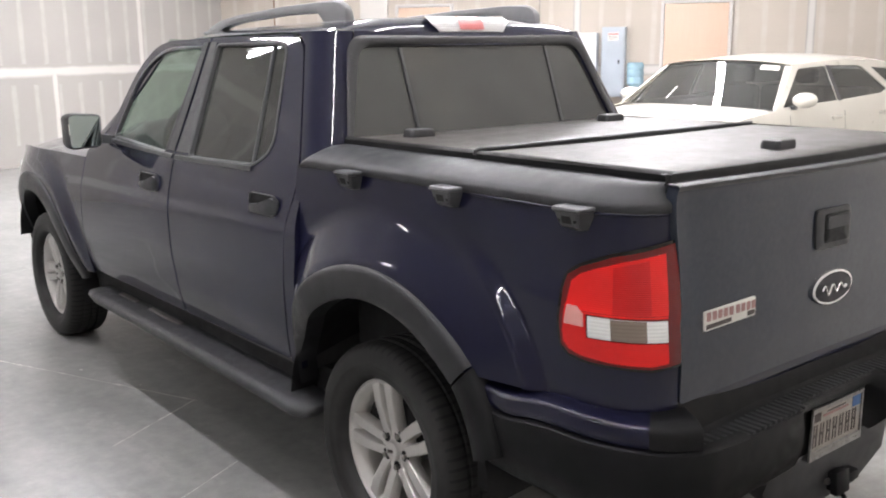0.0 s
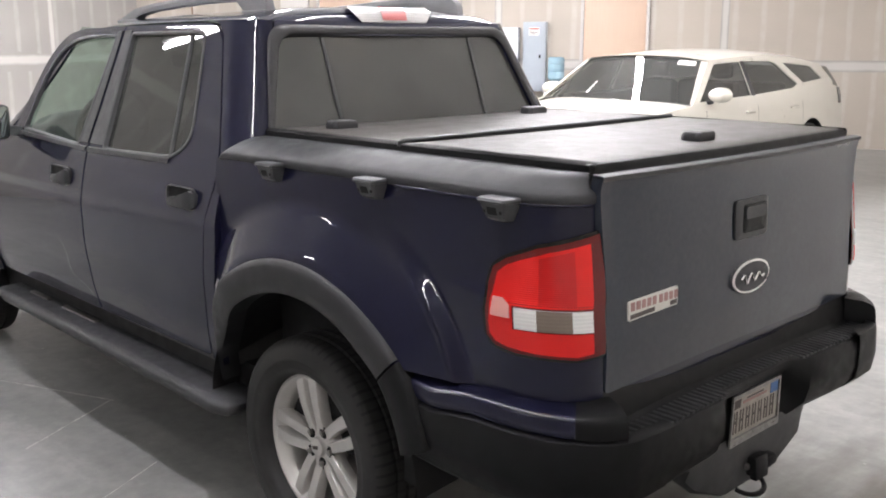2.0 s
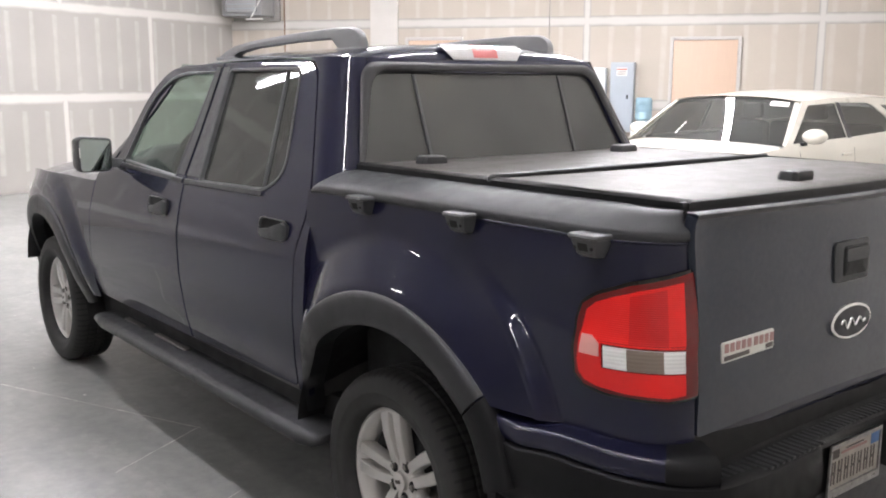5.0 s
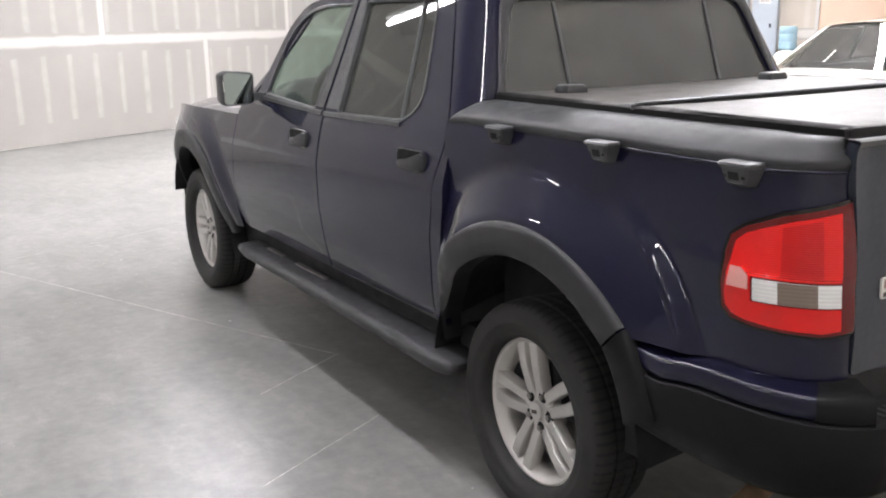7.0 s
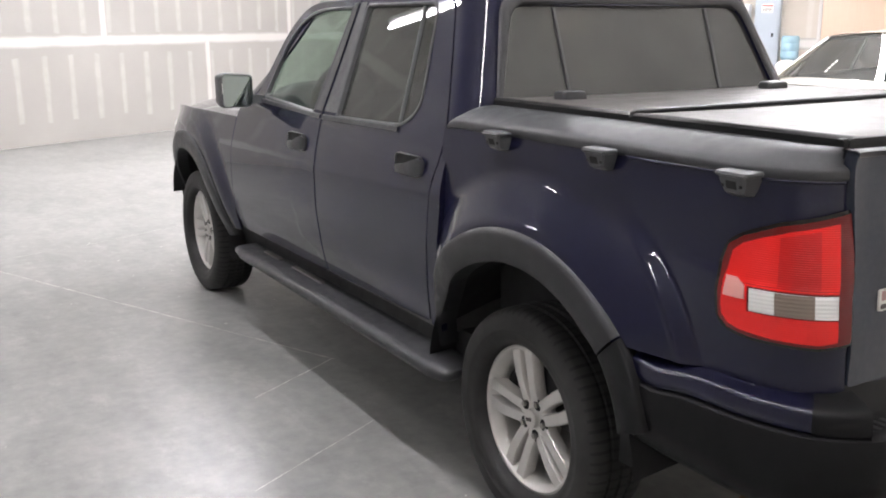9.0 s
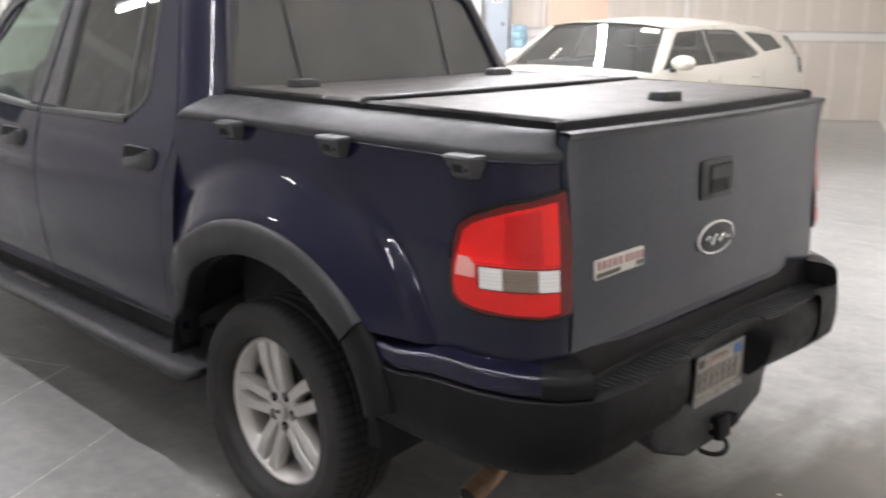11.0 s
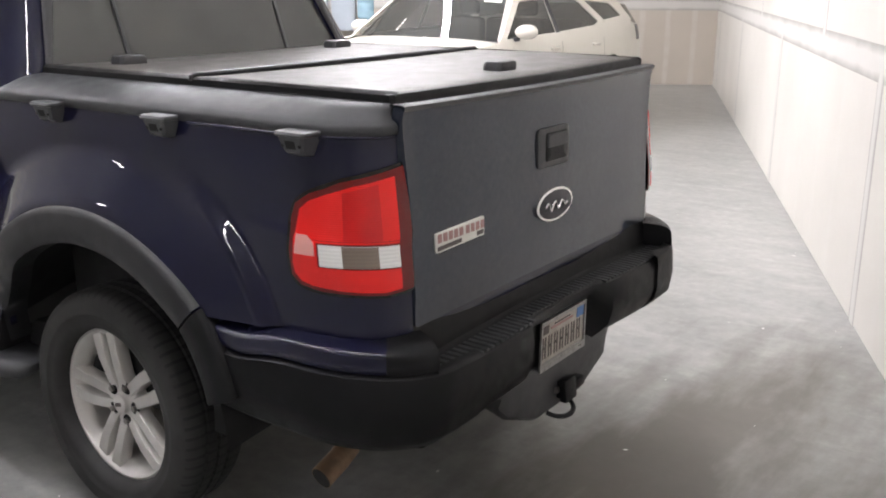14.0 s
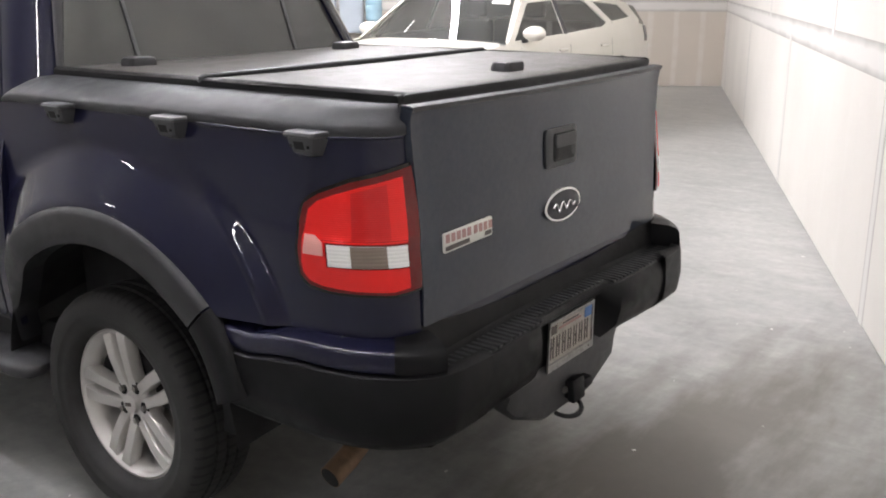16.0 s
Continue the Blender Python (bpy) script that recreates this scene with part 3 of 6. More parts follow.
# one row along the aisle beside the pickup
strip_light(-0.70, 2.97, 68.2, 2.98, 0.032)
strip_light(-1.81, 0.19, 68.2, 2.98, 0.032)
strip_light(-2.55, -1.67, 68.2, 0.9, 0.032)


# ---------------------------------------------------------------- the pickup (its rear axle stands over the origin, nose towards +y)
truck = holder("pickup_truck", "dark blue four-door pickup with grey wheel flares and silver alloy wheels", "pickup truck")
WHEELBASE, HUB = 3.315, 0.365
CAB_Z = [0.40, 0.50, 0.62, 0.80, 0.978, 1.08, 1.15, 1.21, 1.72]
CAB_X = [0.835, 0.858, 0.886, 0.907, 0.909, 0.893, 0.879, 0.864, 0.690]
BED_Z = [0.40, 0.62, 0.80, 1.00, 1.20, 1.32]
BED_X = [0.845, 0.872, 0.885, 0.885, 0.880, 0.871]
REAR_Y, REAR_A, REAR_B = -0.79, 0.145, 0.232


def eased(f, w):
    """A straight ramp from 0 to 1 with its two ends rounded off over the share w."""
    if f <= -w:
        return 0.0
    if f < w:
        return (f + w) ** 2 / (4 * w)
    if f <= 1 - w:
        return f
    if f < 1 + w:
        return 1 - (1 + w - f) ** 2 / (4 * w)
    return 1.0


def haunch(y, z, cy):
    """The swelling of the metal round a wheel arch, and behind the rear wheel a hooked step out of the side."""
    r = math.hypot(y - cy, (z - HUB) * 0.97)
    if cy != 0:
        f = min(1.0, max(0.0, (0.80 - r) / 0.175))
        return 0.030 * f * f * (3 - 2 * f)
    f = (0.770 - math.hypot(y + 0.03, (z - HUB) * 0.97)) / 0.140
    out = 0.064 * eased(f, 0.16) * (1 - 0.6 * eased((y - 0.33) / 0.12, 0.3))
    back = eased((-y / max(r, 0.01) - 0.45) / 0.25, 0.3)
    # the step bends in towards the foot of the panel, then runs out to the flare as one slope
    q = r + float(np.interp(z, [0.78, 0.815, 0.90, 0.963, 1.01], [0.034, 0.028, 0.012, 0.004, 0.0]))
    ramp_out = 0.0308 * eased((0.866 - q) / 0.042, 0.20) + 0.034 * min(1.0, max(0.0, (0.81 - q) / 0.18))
    return out * (1 - back) + ramp_out * back


def cab_half(y, z):
    # a crease runs along the doors, a little lower towards the nose
    k = min(1.0, max(0.0, (z - 0.50) / 0.2)) * min(1.0, max(0.0, (1.15 - z) / 0.08))
    x = smoothed(CAB_Z, CAB_X, z - k * (0.061 - 0.0337 * min(2.6, max(0.4, y))), 0.012 if 0.85 < z < 1.08 else 0.03) + haunch(y, z, WHEELBASE) * (1 if z < 1.15 else 0)
    return x


def bed_half(y, z):
    # a faint fold runs from the step to the lamp
    fold = 0.006 * eased((1.046 + 0.05 * (y + 0.80) - z) / 0.018, 0.3) * eased((-0.60 - y) / 0.10, 0.3) * eased((z - 0.82) / 0.2, 0.3)
    return smoothed(BED_Z, BED_X, z, 0.05) + haunch(y, z, 0.0) + fold


def ellipse(s, a, b):
    """How far a quarter ellipse has gone in (inwards, onwards) after the share s of it."""
    w = s * math.pi / 2
    return a * (1 - math.cos(w)), b * math.sin(w)


REAR_L = 0.31


def bed_place(s, z):
    if s >= REAR_Y:
        return (-bed_half(s, z), s, z)
    f = min(1.02, (REAR_Y - s) / REAR_L)
    # the corner draws in a little towards the top
    dx, dy = ellipse(f, REAR_A, REAR_B - 0.034 * min(1.0, max(0.0, (z - 0.93) / 0.30)))
    return (-bed_half(REAR_Y - dy, z) + dx, REAR_Y - dy, z)


FRONT_Y, FRONT_L = 3.25, 1.03


def front_place(s, z):
    if s <= FRONT_Y:
        return (-cab_half(s, z), s, z)
    f = min(1.02, (s - FRONT_Y) / FRONT_L)
    dx, dy = ellipse(f, 0.36, 0.90)
    return (-cab_half(FRONT_Y + dy, z) + dx, FRONT_Y + dy, z)


def wing_half(y, z):
    """Half the width of the nose, drawn in towards the front."""
    f = min(1.0, max(0.0, (y - FRONT_Y) / 0.90))
    return cab_half(y, z) - 0.36 * (1 - math.sqrt(1 - min(0.999, f * f)))


def rear_of_cab(z):
    return 0.385 + 0.33 * (z - 1.35)


CAB_B, CAB_A, CAB_L = 0.105, 0.112, 0.180


def corner_place(s, z):
    """The cab's rear corner; s counts forwards from where it begins to bend."""
    y0 = rear_of_cab(z) + CAB_B
    if s >= 0:
        return (-cab_half(y0 + s, z), y0 + s, z)
    f = min(1.02, -s / CAB_L)
    dx, dy = ellipse(f, CAB_A, CAB_B)
    return (-cab_half(y0, z) + dx, y0 - dy, z)


def leftwards(p):
    return Vector((-1, 0, 0.1))


def back_left(p):
    return Vector((-1, -1.2 if p.y < -0.7 else -0.001, 0))


def corner_out(p):
    return Vector((-1, -1, 0.1))


def front_left(p):
    return Vector((-1, 1.0 if p.y > 3.5 else 0.001, 0.05))


def both(name, shape, mat, parent, label=""):
    a = skin_part(name, shape, mat, parent, label)
    b = skin_part(name, shape, mat, parent, label, True)
    shape[0].free()
    return a, b


ZL = spans(0.42, 1.20, 0.045) + spans(0.90, 1.07, 0.011)
ARCH = 0.555
FLARE_Y = -0.035
# front wings
fender = [(2.535, 1.125)] + [(2.56, 1.0), (2.605, 0.60), (2.61, 0.50)] + [(3.315 - 0.545, 0.50)] + [p for p in arc(3.315, HUB, ARCH, 166, 14, 22)] + [(3.315 + 0.530, 0.56), (4.10, 0.60), (4.16, 0.80), (4.12, 0.93), (4.02, 1.00), (3.86, 1.055), (3.66, 1.090), (3.4, 1.113)]
fender_l, fender_r = both("front_fender", skin(fender, [], front_place, front_left, spans(2.5, 4.3, 0.05), spans(0.42, 1.12, 0.05)), PAINT, truck)

# doors with their window frames
front_window = round_poly([(1.572, 1.222), (2.175, 1.252), (2.085, 1.49), (2.00, 1.585), (1.87, 1.645), (1.72, 1.664), (1.448, 1.668)], [0.02, 0.02, 0.05, 0.06, 0.06, 0.05, 0.02], 4)
rear_window_side = round_poly([(1.330, 1.222), (0.80, 1.232), (0.685, 1.300), (0.745, 1.668), (1.305, 1.674)], [0.02, 0.10, 0.07, 0.045, 0.02], 6)
front_door = round_poly([(1.482, 0.515), (2.560, 0.515), (2.600, 0.60), (2.553, 1.0), (2.515, 1.165), (2.290, 1.262), (2.115, 1.570), (1.960, 1.680), (1.80, 1.703), (1.385, 1.708), (1.482, 1.215)], [0.02, 0.05, 0.05, 0.2, 0.05, 0.03, 0.08, 0.08, 0.05, 0.01, 0.08], 4)
rear_door = round_poly([(0.585, 0.530), (1.470, 0.515), (1.470, 1.215), (1.373, 1.708), (0.700, 1.704), (0.628, 1.660), (0.470, 1.215), (0.510, 1.03)], [0.02, 0.02, 0.08, 0.01, 0.06, 0.05, 0.12, 0.2], 4)


def cab_place(y, z):
    return (-cab_half(y, z), y, z)


ZD = ZL + spans(1.20, 1.72, 0.06)
fd_l, fd_r = both("front_door", skin(front_door, [front_window], cab_place, leftwards, spans(1.5, 2.6, 0.09), ZD), PAINT, truck)
rd_l, rd_r = both("rear_door", skin(rear_door, [rear_window_side], cab_place, leftwards, spans(0.5, 1.47, 0.09), ZD), PAINT, truck)


def grown(pts, k):
    c = Vector((sum(p[0] for p in pts) / len(pts), sum(p[1] for p in pts) / len(pts)))
    return [tuple(c + (Vector(p) - c) * k) for p in pts]


def inset_place(y, z):
    return (-cab_half(y, z) + 0.012, y, z)


def quarter(pts, lo, hi):
    """The stretch of an outline between two lines y = const."""
    bm = bmesh.new()
    bm.faces.new([bm.verts.new((*p, 0)) for p in pts])
    for y, n in ((lo, -1), (hi, 1)):
        r = bmesh.ops.bisect_plane(bm, geom=list(bm.verts) + list(bm.edges) + list(bm.faces), plane_co=(y, 0, 0), plane_no=(n, 0, 0), clear_outer=True)
    f = list(bm.faces)[0]
    out = [(v.co.x, v.co.y) for v in f.verts]
    bm.free()
    return out


for k, door in ((False, fd_l), (True, fd_r)):
    sh = skin(grown(front_window, 1.02), [], inset_place, leftwards, (), spans(1.2, 1.68, 0.08), 0.004)
    g = skin_part("window_glass", sh, CLEAR, door, "greenish front side window", k)
    sh[0].free()
for k, door in ((False, rd_l), (True, rd_r)):
    big = grown(rear_window_side, 1.02)
    for lo, hi in ((0.835, 2.0), (0.0, 0.830)):
        sh = skin(quarter(big, lo, hi), [], inset_place, leftwards, (), spans(1.2, 1.68, 0.08), 0.004)
        skin_part("window_glass", sh, PRIVACY, door, "dark privacy glass", k)
        sh[0].free()
    # upright bar between the panes, and the sill strip
    sx = -1 if not k else 1
    bar = [[(sx * (cab_half(y, z) - 0.012 + o), y + 0.035 * (z - 1.23) / 0.44, z) for y, o in ((0.806, 0.0), (0.809, 0.008), (0.821, 0.008), (0.824, 0.0))] for z in [1.225 + 0.45 * i / 8 for i in range(9)]]
    part("window_bar", grid_bm(bar), PLASTIC, door)


def belt_strip(y0, y1, z0, z1, door, k):
    sx = 1 if k else -1
    rows = []
    for i in range(13):
        f = i / 12
        y, z = y0 + (y1 - y0) * f, z0 + (z1 - z0) * f
        rows.append([(sx * (cab_half(y, z + a) + o), y, z + a) for a, o in ((-0.012, 0.0), (-0.010, 0.007), (0.006, 0.008), (0.012, -0.012))])
    part("belt_moulding", grid_bm(rows), PLASTIC, door)


def frame_strip(pts, door, k, w=0.016):
    """Black rubber round a window opening."""
    sx = 1 if k else -1
    n = len(pts)
    c = Vector((sum(p[0] for p in pts) / n, sum(p[1] for p in pts) / n))
    rows = []
    for i in range(n + 1):
        p = Vector(pts[i % n])
        d = (p - c).normalized()
        row = []
        for g, o in ((w, 0.0015), (w * 0.7, 0.005), (0.0, 0.004), (-0.006, -0.012)):
            q = p + d * g
            row.append((sx * (cab_half(q.x, q.y) + o), q.x, q.y))
        rows.append(row)
    part("window_seal", grid_bm(rows), PLASTIC, door)


for k, f, r in ((False, fd_l, rd_l), (True, fd_r, rd_r)):
    belt_strip(1.49, 2.47, 1.212, 1.240, f, k)
    belt_strip(0.80, 1.465, 1.222, 1.212, r, k)
    frame_strip(front_window, f, k)
    frame_strip(rear_window_side, r, k, 0.014)
    sx = 1 if k else -1
    # black cover on the pillar between the doors
    for a0, a1, b0, b1, d in ((1.486, 1.556, 1.396, 1.434, f), (1.342, 1.464, 1.318, 1.372, r)):
        rows = []
        for i in range(9):
            z, q = 1.235 + 0.455 * i / 8, (1.235 + 0.455 * i / 8 - 1.222) / 0.486
            y0, y1 = a0 + (b0 - a0) * q, a1 + (b1 - a1) * q
            rows.append([(sx * (cab_half(y, z) + 0.0035), y, z) for y in (y0, (y0 + y1) / 2, y1)])
        part("pillar_cover", grid_bm(rows), PLASTIC, d)


def door_handle(y, z, door, k):
    """A pull bar across a dished, dark recess in a rounded bezel."""
    sx = 1 if k else -1
    x = cab_half(y, z)
    ring = round_poly([(-0.100, -0.038), (0.100, -0.038), (0.100, 0.040), (-0.100, 0.040)], 0.034, 5)
    cup = grid_bm([[(sx * (x + o), y + a * g, z + b * g) for a, b in ring] for g, o in ((1.0, 0.0), (0.99, 0.008), (0.93, 0.010), (0.88, 0.004))], True)
    h = part("door_handle", cup, FLARE, door)
    part("recess", grid_bm([[(sx * (x + o), y + a * g, z + b * g) for a, b in ring] for g, o in ((0.89, 0.004), (0.6, 0.002), (0.05, 0.0015))], True), SEAM, h)
    bar = grid_bm([[(sx * (x + xo + a), y + yy, z + zz + b * hh) for a, b in ((-0.012, -0.022), (0.004, -0.020), (0.008, 0.0), (0.004, 0.020), (-0.012, 0.022))] for yy, hh, zz, xo in ((0.097, 0.5, -0.020, 0.004), (0.085, 0.7, -0.020, 0.010), (0.03, 0.85, -0.016, 0.014), (-0.02, 1.2, -0.008, 0.017), (-0.070, 1.55, 0.0, 0.016), (-0.092, 1.25, 0.0, 0.010), (-0.099, 0.6, 0.0, 0.004))], True, True)
    part("pull", bar, FLARE, h)


for k, f, r in ((False, fd_l, rd_l), (True, fd_r, rd_r)):
    door_handle(1.685, 1.085, f, k)
    door_handle(0.665, 1.105, r, k)


def side_mirror(k):
    sx = 1 if k else -1

    def skew(x):
        return 0.19 * (x - 1.0)

    rows = []
    for y, g in ((2.16, 0.94), (2.168, 1.0), (2.22, 1.0), (2.27, 0.92), (2.30, 0.70), (2.31, 0.3)):
        pts = round_poly([(0.925, 1.206), (1.068, 1.196), (1.082, 1.348), (1.062, 1.364), (0.929, 1.358)], 0.025, 4)
        c = Vector((1.02, 1.28))
        rows.append([(sx * (c.x + (p[0] - c.x) * g), y + skew(c.x + (p[0] - c.x) * g), c.y + (p[1] - c.y) * g) for p in pts])
    m = part("side_mirror", grid_bm(rows, True, False), PLASTIC, truck, "black door mirror with a rectangular head")
    gl = [(sx * p[0], 2.164 + skew(p[0]), p[1]) for p in round_poly([(0.933, 1.214), (1.061, 1.204), (1.074, 1.345), (1.056, 1.356), (0.937, 1.350)], 0.02, 4)]
    bm = bmesh.new()
    bm.faces.new([bm.verts.new(p) for p in gl])
    part("mirror_glass", bm, MIRROR, m, "mirror glass")
    arm = grid_bm([[(sx * x, y + a, z + b) for a, b in ((-0.05, -0.018), (0.04, -0.018), (0.05, 0.02), (-0.03, 0.022))] for x, y, z in ((0.84, 2.24, 1.232), (0.89, 2.25, 1.235), (0.96, 2.245, 1.25))], True, True)
    part("arm", arm, PLASTIC, m)


MIRROR = surface("mirror_silver", (0.26, 0.30, 0.29), 0.02, 1.0, vary=0.01, rough_vary=0.005)
side_mirror(False)
side_mirror(True)

# cab: rear corners, lower strips, rear panel with its window, roof, windscreen
seam = [(0.463, 1.222), (0.545, 1.45), (0.621, 1.662), (0.665, 1.700), (0.70, 1.711)]
corner = [(y - rear_of_cab(z) - CAB_B, z) for y, z in seam] + [(-CAB_L, 1.711), (-CAB_L, 1.222)]
both("cab_corner", skin(corner, [], corner_place, corner_out, spans(-CAB_L, 0.15, 0.024), spans(1.22, 1.72, 0.05), 0.02), PAINT, truck)
lower = [(0.472, 0.52), (0.578, 0.52), (0.505, 1.03), (0.463, 1.222), (0.44, 1.222), (0.44, 1.0), (0.472, 0.8)]
both("cab_sill_corner", skin(lower, [], cab_place, leftwards, (), ZL, 0.04), PAINT, truck)


def back_place(x, z):
    return (x, rear_of_cab(z) - 0.016 * (1 - (x / 0.8) ** 2), z)


def backwards(p):
    return Vector((0, -1, 0.2))


def half_at(z):
    return cab_half(0.5, z) - CAB_A


rw = round_poly([(-0.695, 1.22), (0.695, 1.22), (0.690, 1.355), (0.578, 1.664), (-0.578, 1.664), (-0.690, 1.355)], [0, 0, 0, 0.07, 0.07, 0], 6)
panel = [(-half_at(1.222), 1.222), (half_at(1.222), 1.222), (half_at(1.5), 1.5), (half_at(1.711), 1.711), (-half_at(1.711), 1.711), (-half_at(1.5), 1.5)]
sh = skin(panel, [rw], back_place, backwards, spans(-0.7, 0.7, 0.1), spans(1.22, 1.71, 0.06), 0.02)
cab_back = skin_part("cab_rear_panel", sh, PAINT, truck)
sh[0].free()
# black surround and three panes
n = len(rw)
c = Vector((0, 1.45))
rows = []
for i in range(n + 1):
    p = Vector(rw[i % n])
    row = []
    for g, o in ((0.036, -0.003), (0.031, -0.008), (0.010, -0.010), (0.0, -0.004), (-0.012, 0.012)):
        q = Vector((p.x + math.copysign(g, p.x) * (1.0 if abs(p.x) > 0.3 else 0.3), p.y + (g * 0.9 if p.y > 1.45 else -g)))
        a = back_place(q.x, q.y)
        row.append((a[0], a[1] + o, a[2]))
    rows.append(row)
rear_surround = part("rear_window_surround", grid_bm(rows), WHEEL_FLARE, truck)


def back_inset(x, z):
    a = back_place(x, z)
    return (a[0], a[1] + 0.010, a[2])


for lo, hi in ((-1, -0.396), (-0.386, 0.386), (0.396, 1)):
    q = quarter(grown(rw, 1.01), lo, hi)
    sh = skin(q, [], back_inset, backwards, (), (), 0.004)
    skin_part("window_pane", sh, PRIVACY, rear_surround, "dark sliding rear window pane")
    sh[0].free()
for x in (-0.391, 0.391):
    rows = [[(x + a, back_place(x, z)[1] + o, z) for a, o in ((-0.009, 0.008), (-0.007, 0.004), (0.007, 0.004), (0.009, 0.008))] for z in (1.23, 1.35, 1.5, 1.655)]
    part("window_bar", grid_bm(rows), PLASTIC, rear_surround)

# roof: a cushion between the side rails, the cab's back and the windscreen's head
ROOF_F = 1.755


def roof_point(u, w):
    """u: -1..1 across, w: 0 rear .. 1 front."""
    rear, front = rear_of_cab(1.711) + 0.004, ROOF_F + 0.08 * (1 - u * u)
    y = rear + (front - rear) * w
    half = 0.694 - 0.03 * max(0, (w - 0.75) / 0.25) ** 2
    e = abs(u) ** 3.2
    crown = 0.062 * (1 - e) + 0.006 * (1 - (2 * w - 0.9) ** 2)
    corner_in = CAB_A * (1 - math.sqrt(max(0.0, 1 - max(0.0, 1 - w * (front - rear) / CAB_B) ** 2))) if w * (front - rear) < CAB_B else 0
    f = min(1.0, w * (front - rear) / 0.14)
    rise = math.sqrt(max(0.0, 1 - (1 - f) ** 2))
    return (u * (half - corner_in), y, 1.708 + crown * rise - 0.034 * max(0.0, (w - 0.80) / 0.20) ** 2)


rows = [[roof_point(-1 + 2 * i / 40, (j / 44) ** 1.3) for i in range(41)] for j in range(45)]
roof = part("roof", grid_bm(rows), PAINT, truck, smooth=60)

# third brake lamp on the roof's rear edge
br = [[(x * g, y, z) for x in [-1 + 2 * i / 16 for i in range(17)]] for y, z, g in ((0.590, 1.772, 0.180), (0.545, 1.773, 0.212), (0.516, 1.754, 0.216), (0.502, 1.714, 0.172), (0.52, 1.704, 0.165))]
brake = part("high_brake_lamp", grid_bm(br), lens_material("frosted_lens", (0.58, 0.57, 0.56), 34), truck, "clear high brake lamp with a red middle", 60)
br = [[(x * 0.066, y - 0.003, z + 0.002) for x in (-1, 0, 1)] for y, z in ((0.537, 1.770), (0.516, 1.754), (0.504, 1.720))]
part("red_lens", grid_bm(br), lens_material("faded_red_lens", (0.62, 0.19, 0.18), 60), brake, "red lens")

# roof rails
RAIL_X = 0.507


def rail_y(y):
    return 0.62 + (y - 0.498) * 0.95


for sx in (-1, 1):
    pts = [(0.498, 1.752), (0.499, 1.785), (0.510, 1.806), (0.532, 1.820), (0.565, 1.827), (0.68, 1.830), (1.0, 1.826), (1.35, 1.812), (1.52, 1.797), (1.62, 1.773), (1.70, 1.742)]
    low = [(0.50, 1.742), (0.53, 1.742), (0.57, 1.743), (0.61, 1.746), (0.648, 1.755), (0.690, 1.790), (1.0, 1.790), (1.35, 1.778), (1.48, 1.764), (1.55, 1.742), (1.70, 1.735)]
    rows = []
    for (y, zt), (yb, zb) in zip(pts, low):
        rows.append([(sx * (RAIL_X + a), rail_y(y if b > 0.5 else yb), zb + (zt - zb) * b) for a, b in ((-0.022, 0.0), (-0.026, 0.5), (-0.016, 0.92), (0.0, 1.0), (0.018, 0.9), (0.026, 0.5), (0.022, 0.0))])
    rail = part("roof_rail", grid_bm(rows, True, True), RAIL, truck, "grey roof rail")
    part("rail_foot", box_bm((sx * RAIL_X - 0.03, rail_y(0.495), 1.735), (sx * RAIL_X + 0.03, rail_y(0.655), 1.752), 0.006), RAIL, rail)
    part("rail_foot", box_bm((sx * RAIL_X - 0.03, rail_y(1.50), 1.733), (sx * RAIL_X + 0.03, rail_y(1.70), 1.748), 0.006), RAIL, rail)

# front pillars, windscreen, bonnet, nose
for sx in (-1, 1):
    rows = []
    for f in [i / 8 for i in range(9)]:
        z = 1.20 + 0.490 * f
        y = 2.46 - 0.60 * f - 0.04 * math.sin(f * 3.1) + 0.02
        xo = cab_half(y, z)
        rows.append([(sx * (xo - a), y + b, z + cc) for a, b, cc in ((0.002, -0.045, -0.01), (0.004, 0.0, 0.0), (0.022, 0.040, 0.0), (0.045, 0.055, 0.0), (0.050, 0.03, -0.01))])
    part("front_pillar", grid_bm(rows), PAINT, truck)
rows = []
for f in [i / 8 for i in range(9)]:
    z = 1.19 + 0.525 * f
    rows.append([(u * (cab_half(2.3, z) - 0.035), 2.50 - 0.61 * f + 0.10 * (1 - u * u), z) for u in [-1 + i / 8 for i in range(17)]])
part("windscreen", grid_bm(rows), CLEAR, truck, "greenish windscreen")
rows = []
for j in range(21):
    w = j / 20
    y = 2.50 + 1.58 * w
    z = 1.175 - 0.045 * w - 0.115 * max(0, (w - 0.70) / 0.30) ** 2
    half = wing_half(min(4.0, y), 1.10) - 0.035
    rows.append([(u * half, y + 0.05 * (1 - u * u), z - 0.055 * abs(u) ** 4 + 0.02 * (1 - u * u)) for u in [-1 + i / 14 for i in range(29)]])
part("bonnet", grid_bm(rows), PAINT, truck, smooth=60)
rows = []
for z, o in ((1.05, -0.03), (0.98, 0.02), (0.80, 0.04), (0.66, 0.05), (0.62, 0.09), (0.575, 0.08), (0.54, 0.05)):
    rows.append([(0.70 * math.sin(a), 4.03 + o - 0.33 * (1 - math.cos(a)) ** 1.2, z) for a in [radians(-80 + 160 * i / 24) for i in range(25)]])
nose = part("front_bumper", grid_bm(rows), FLARE, truck, smooth=50)
part("grille", box_bm((-0.45, 4.05, 0.74), (0.45, 4.085, 0.98), 0.02), CHROME, nose, "bright front grille")
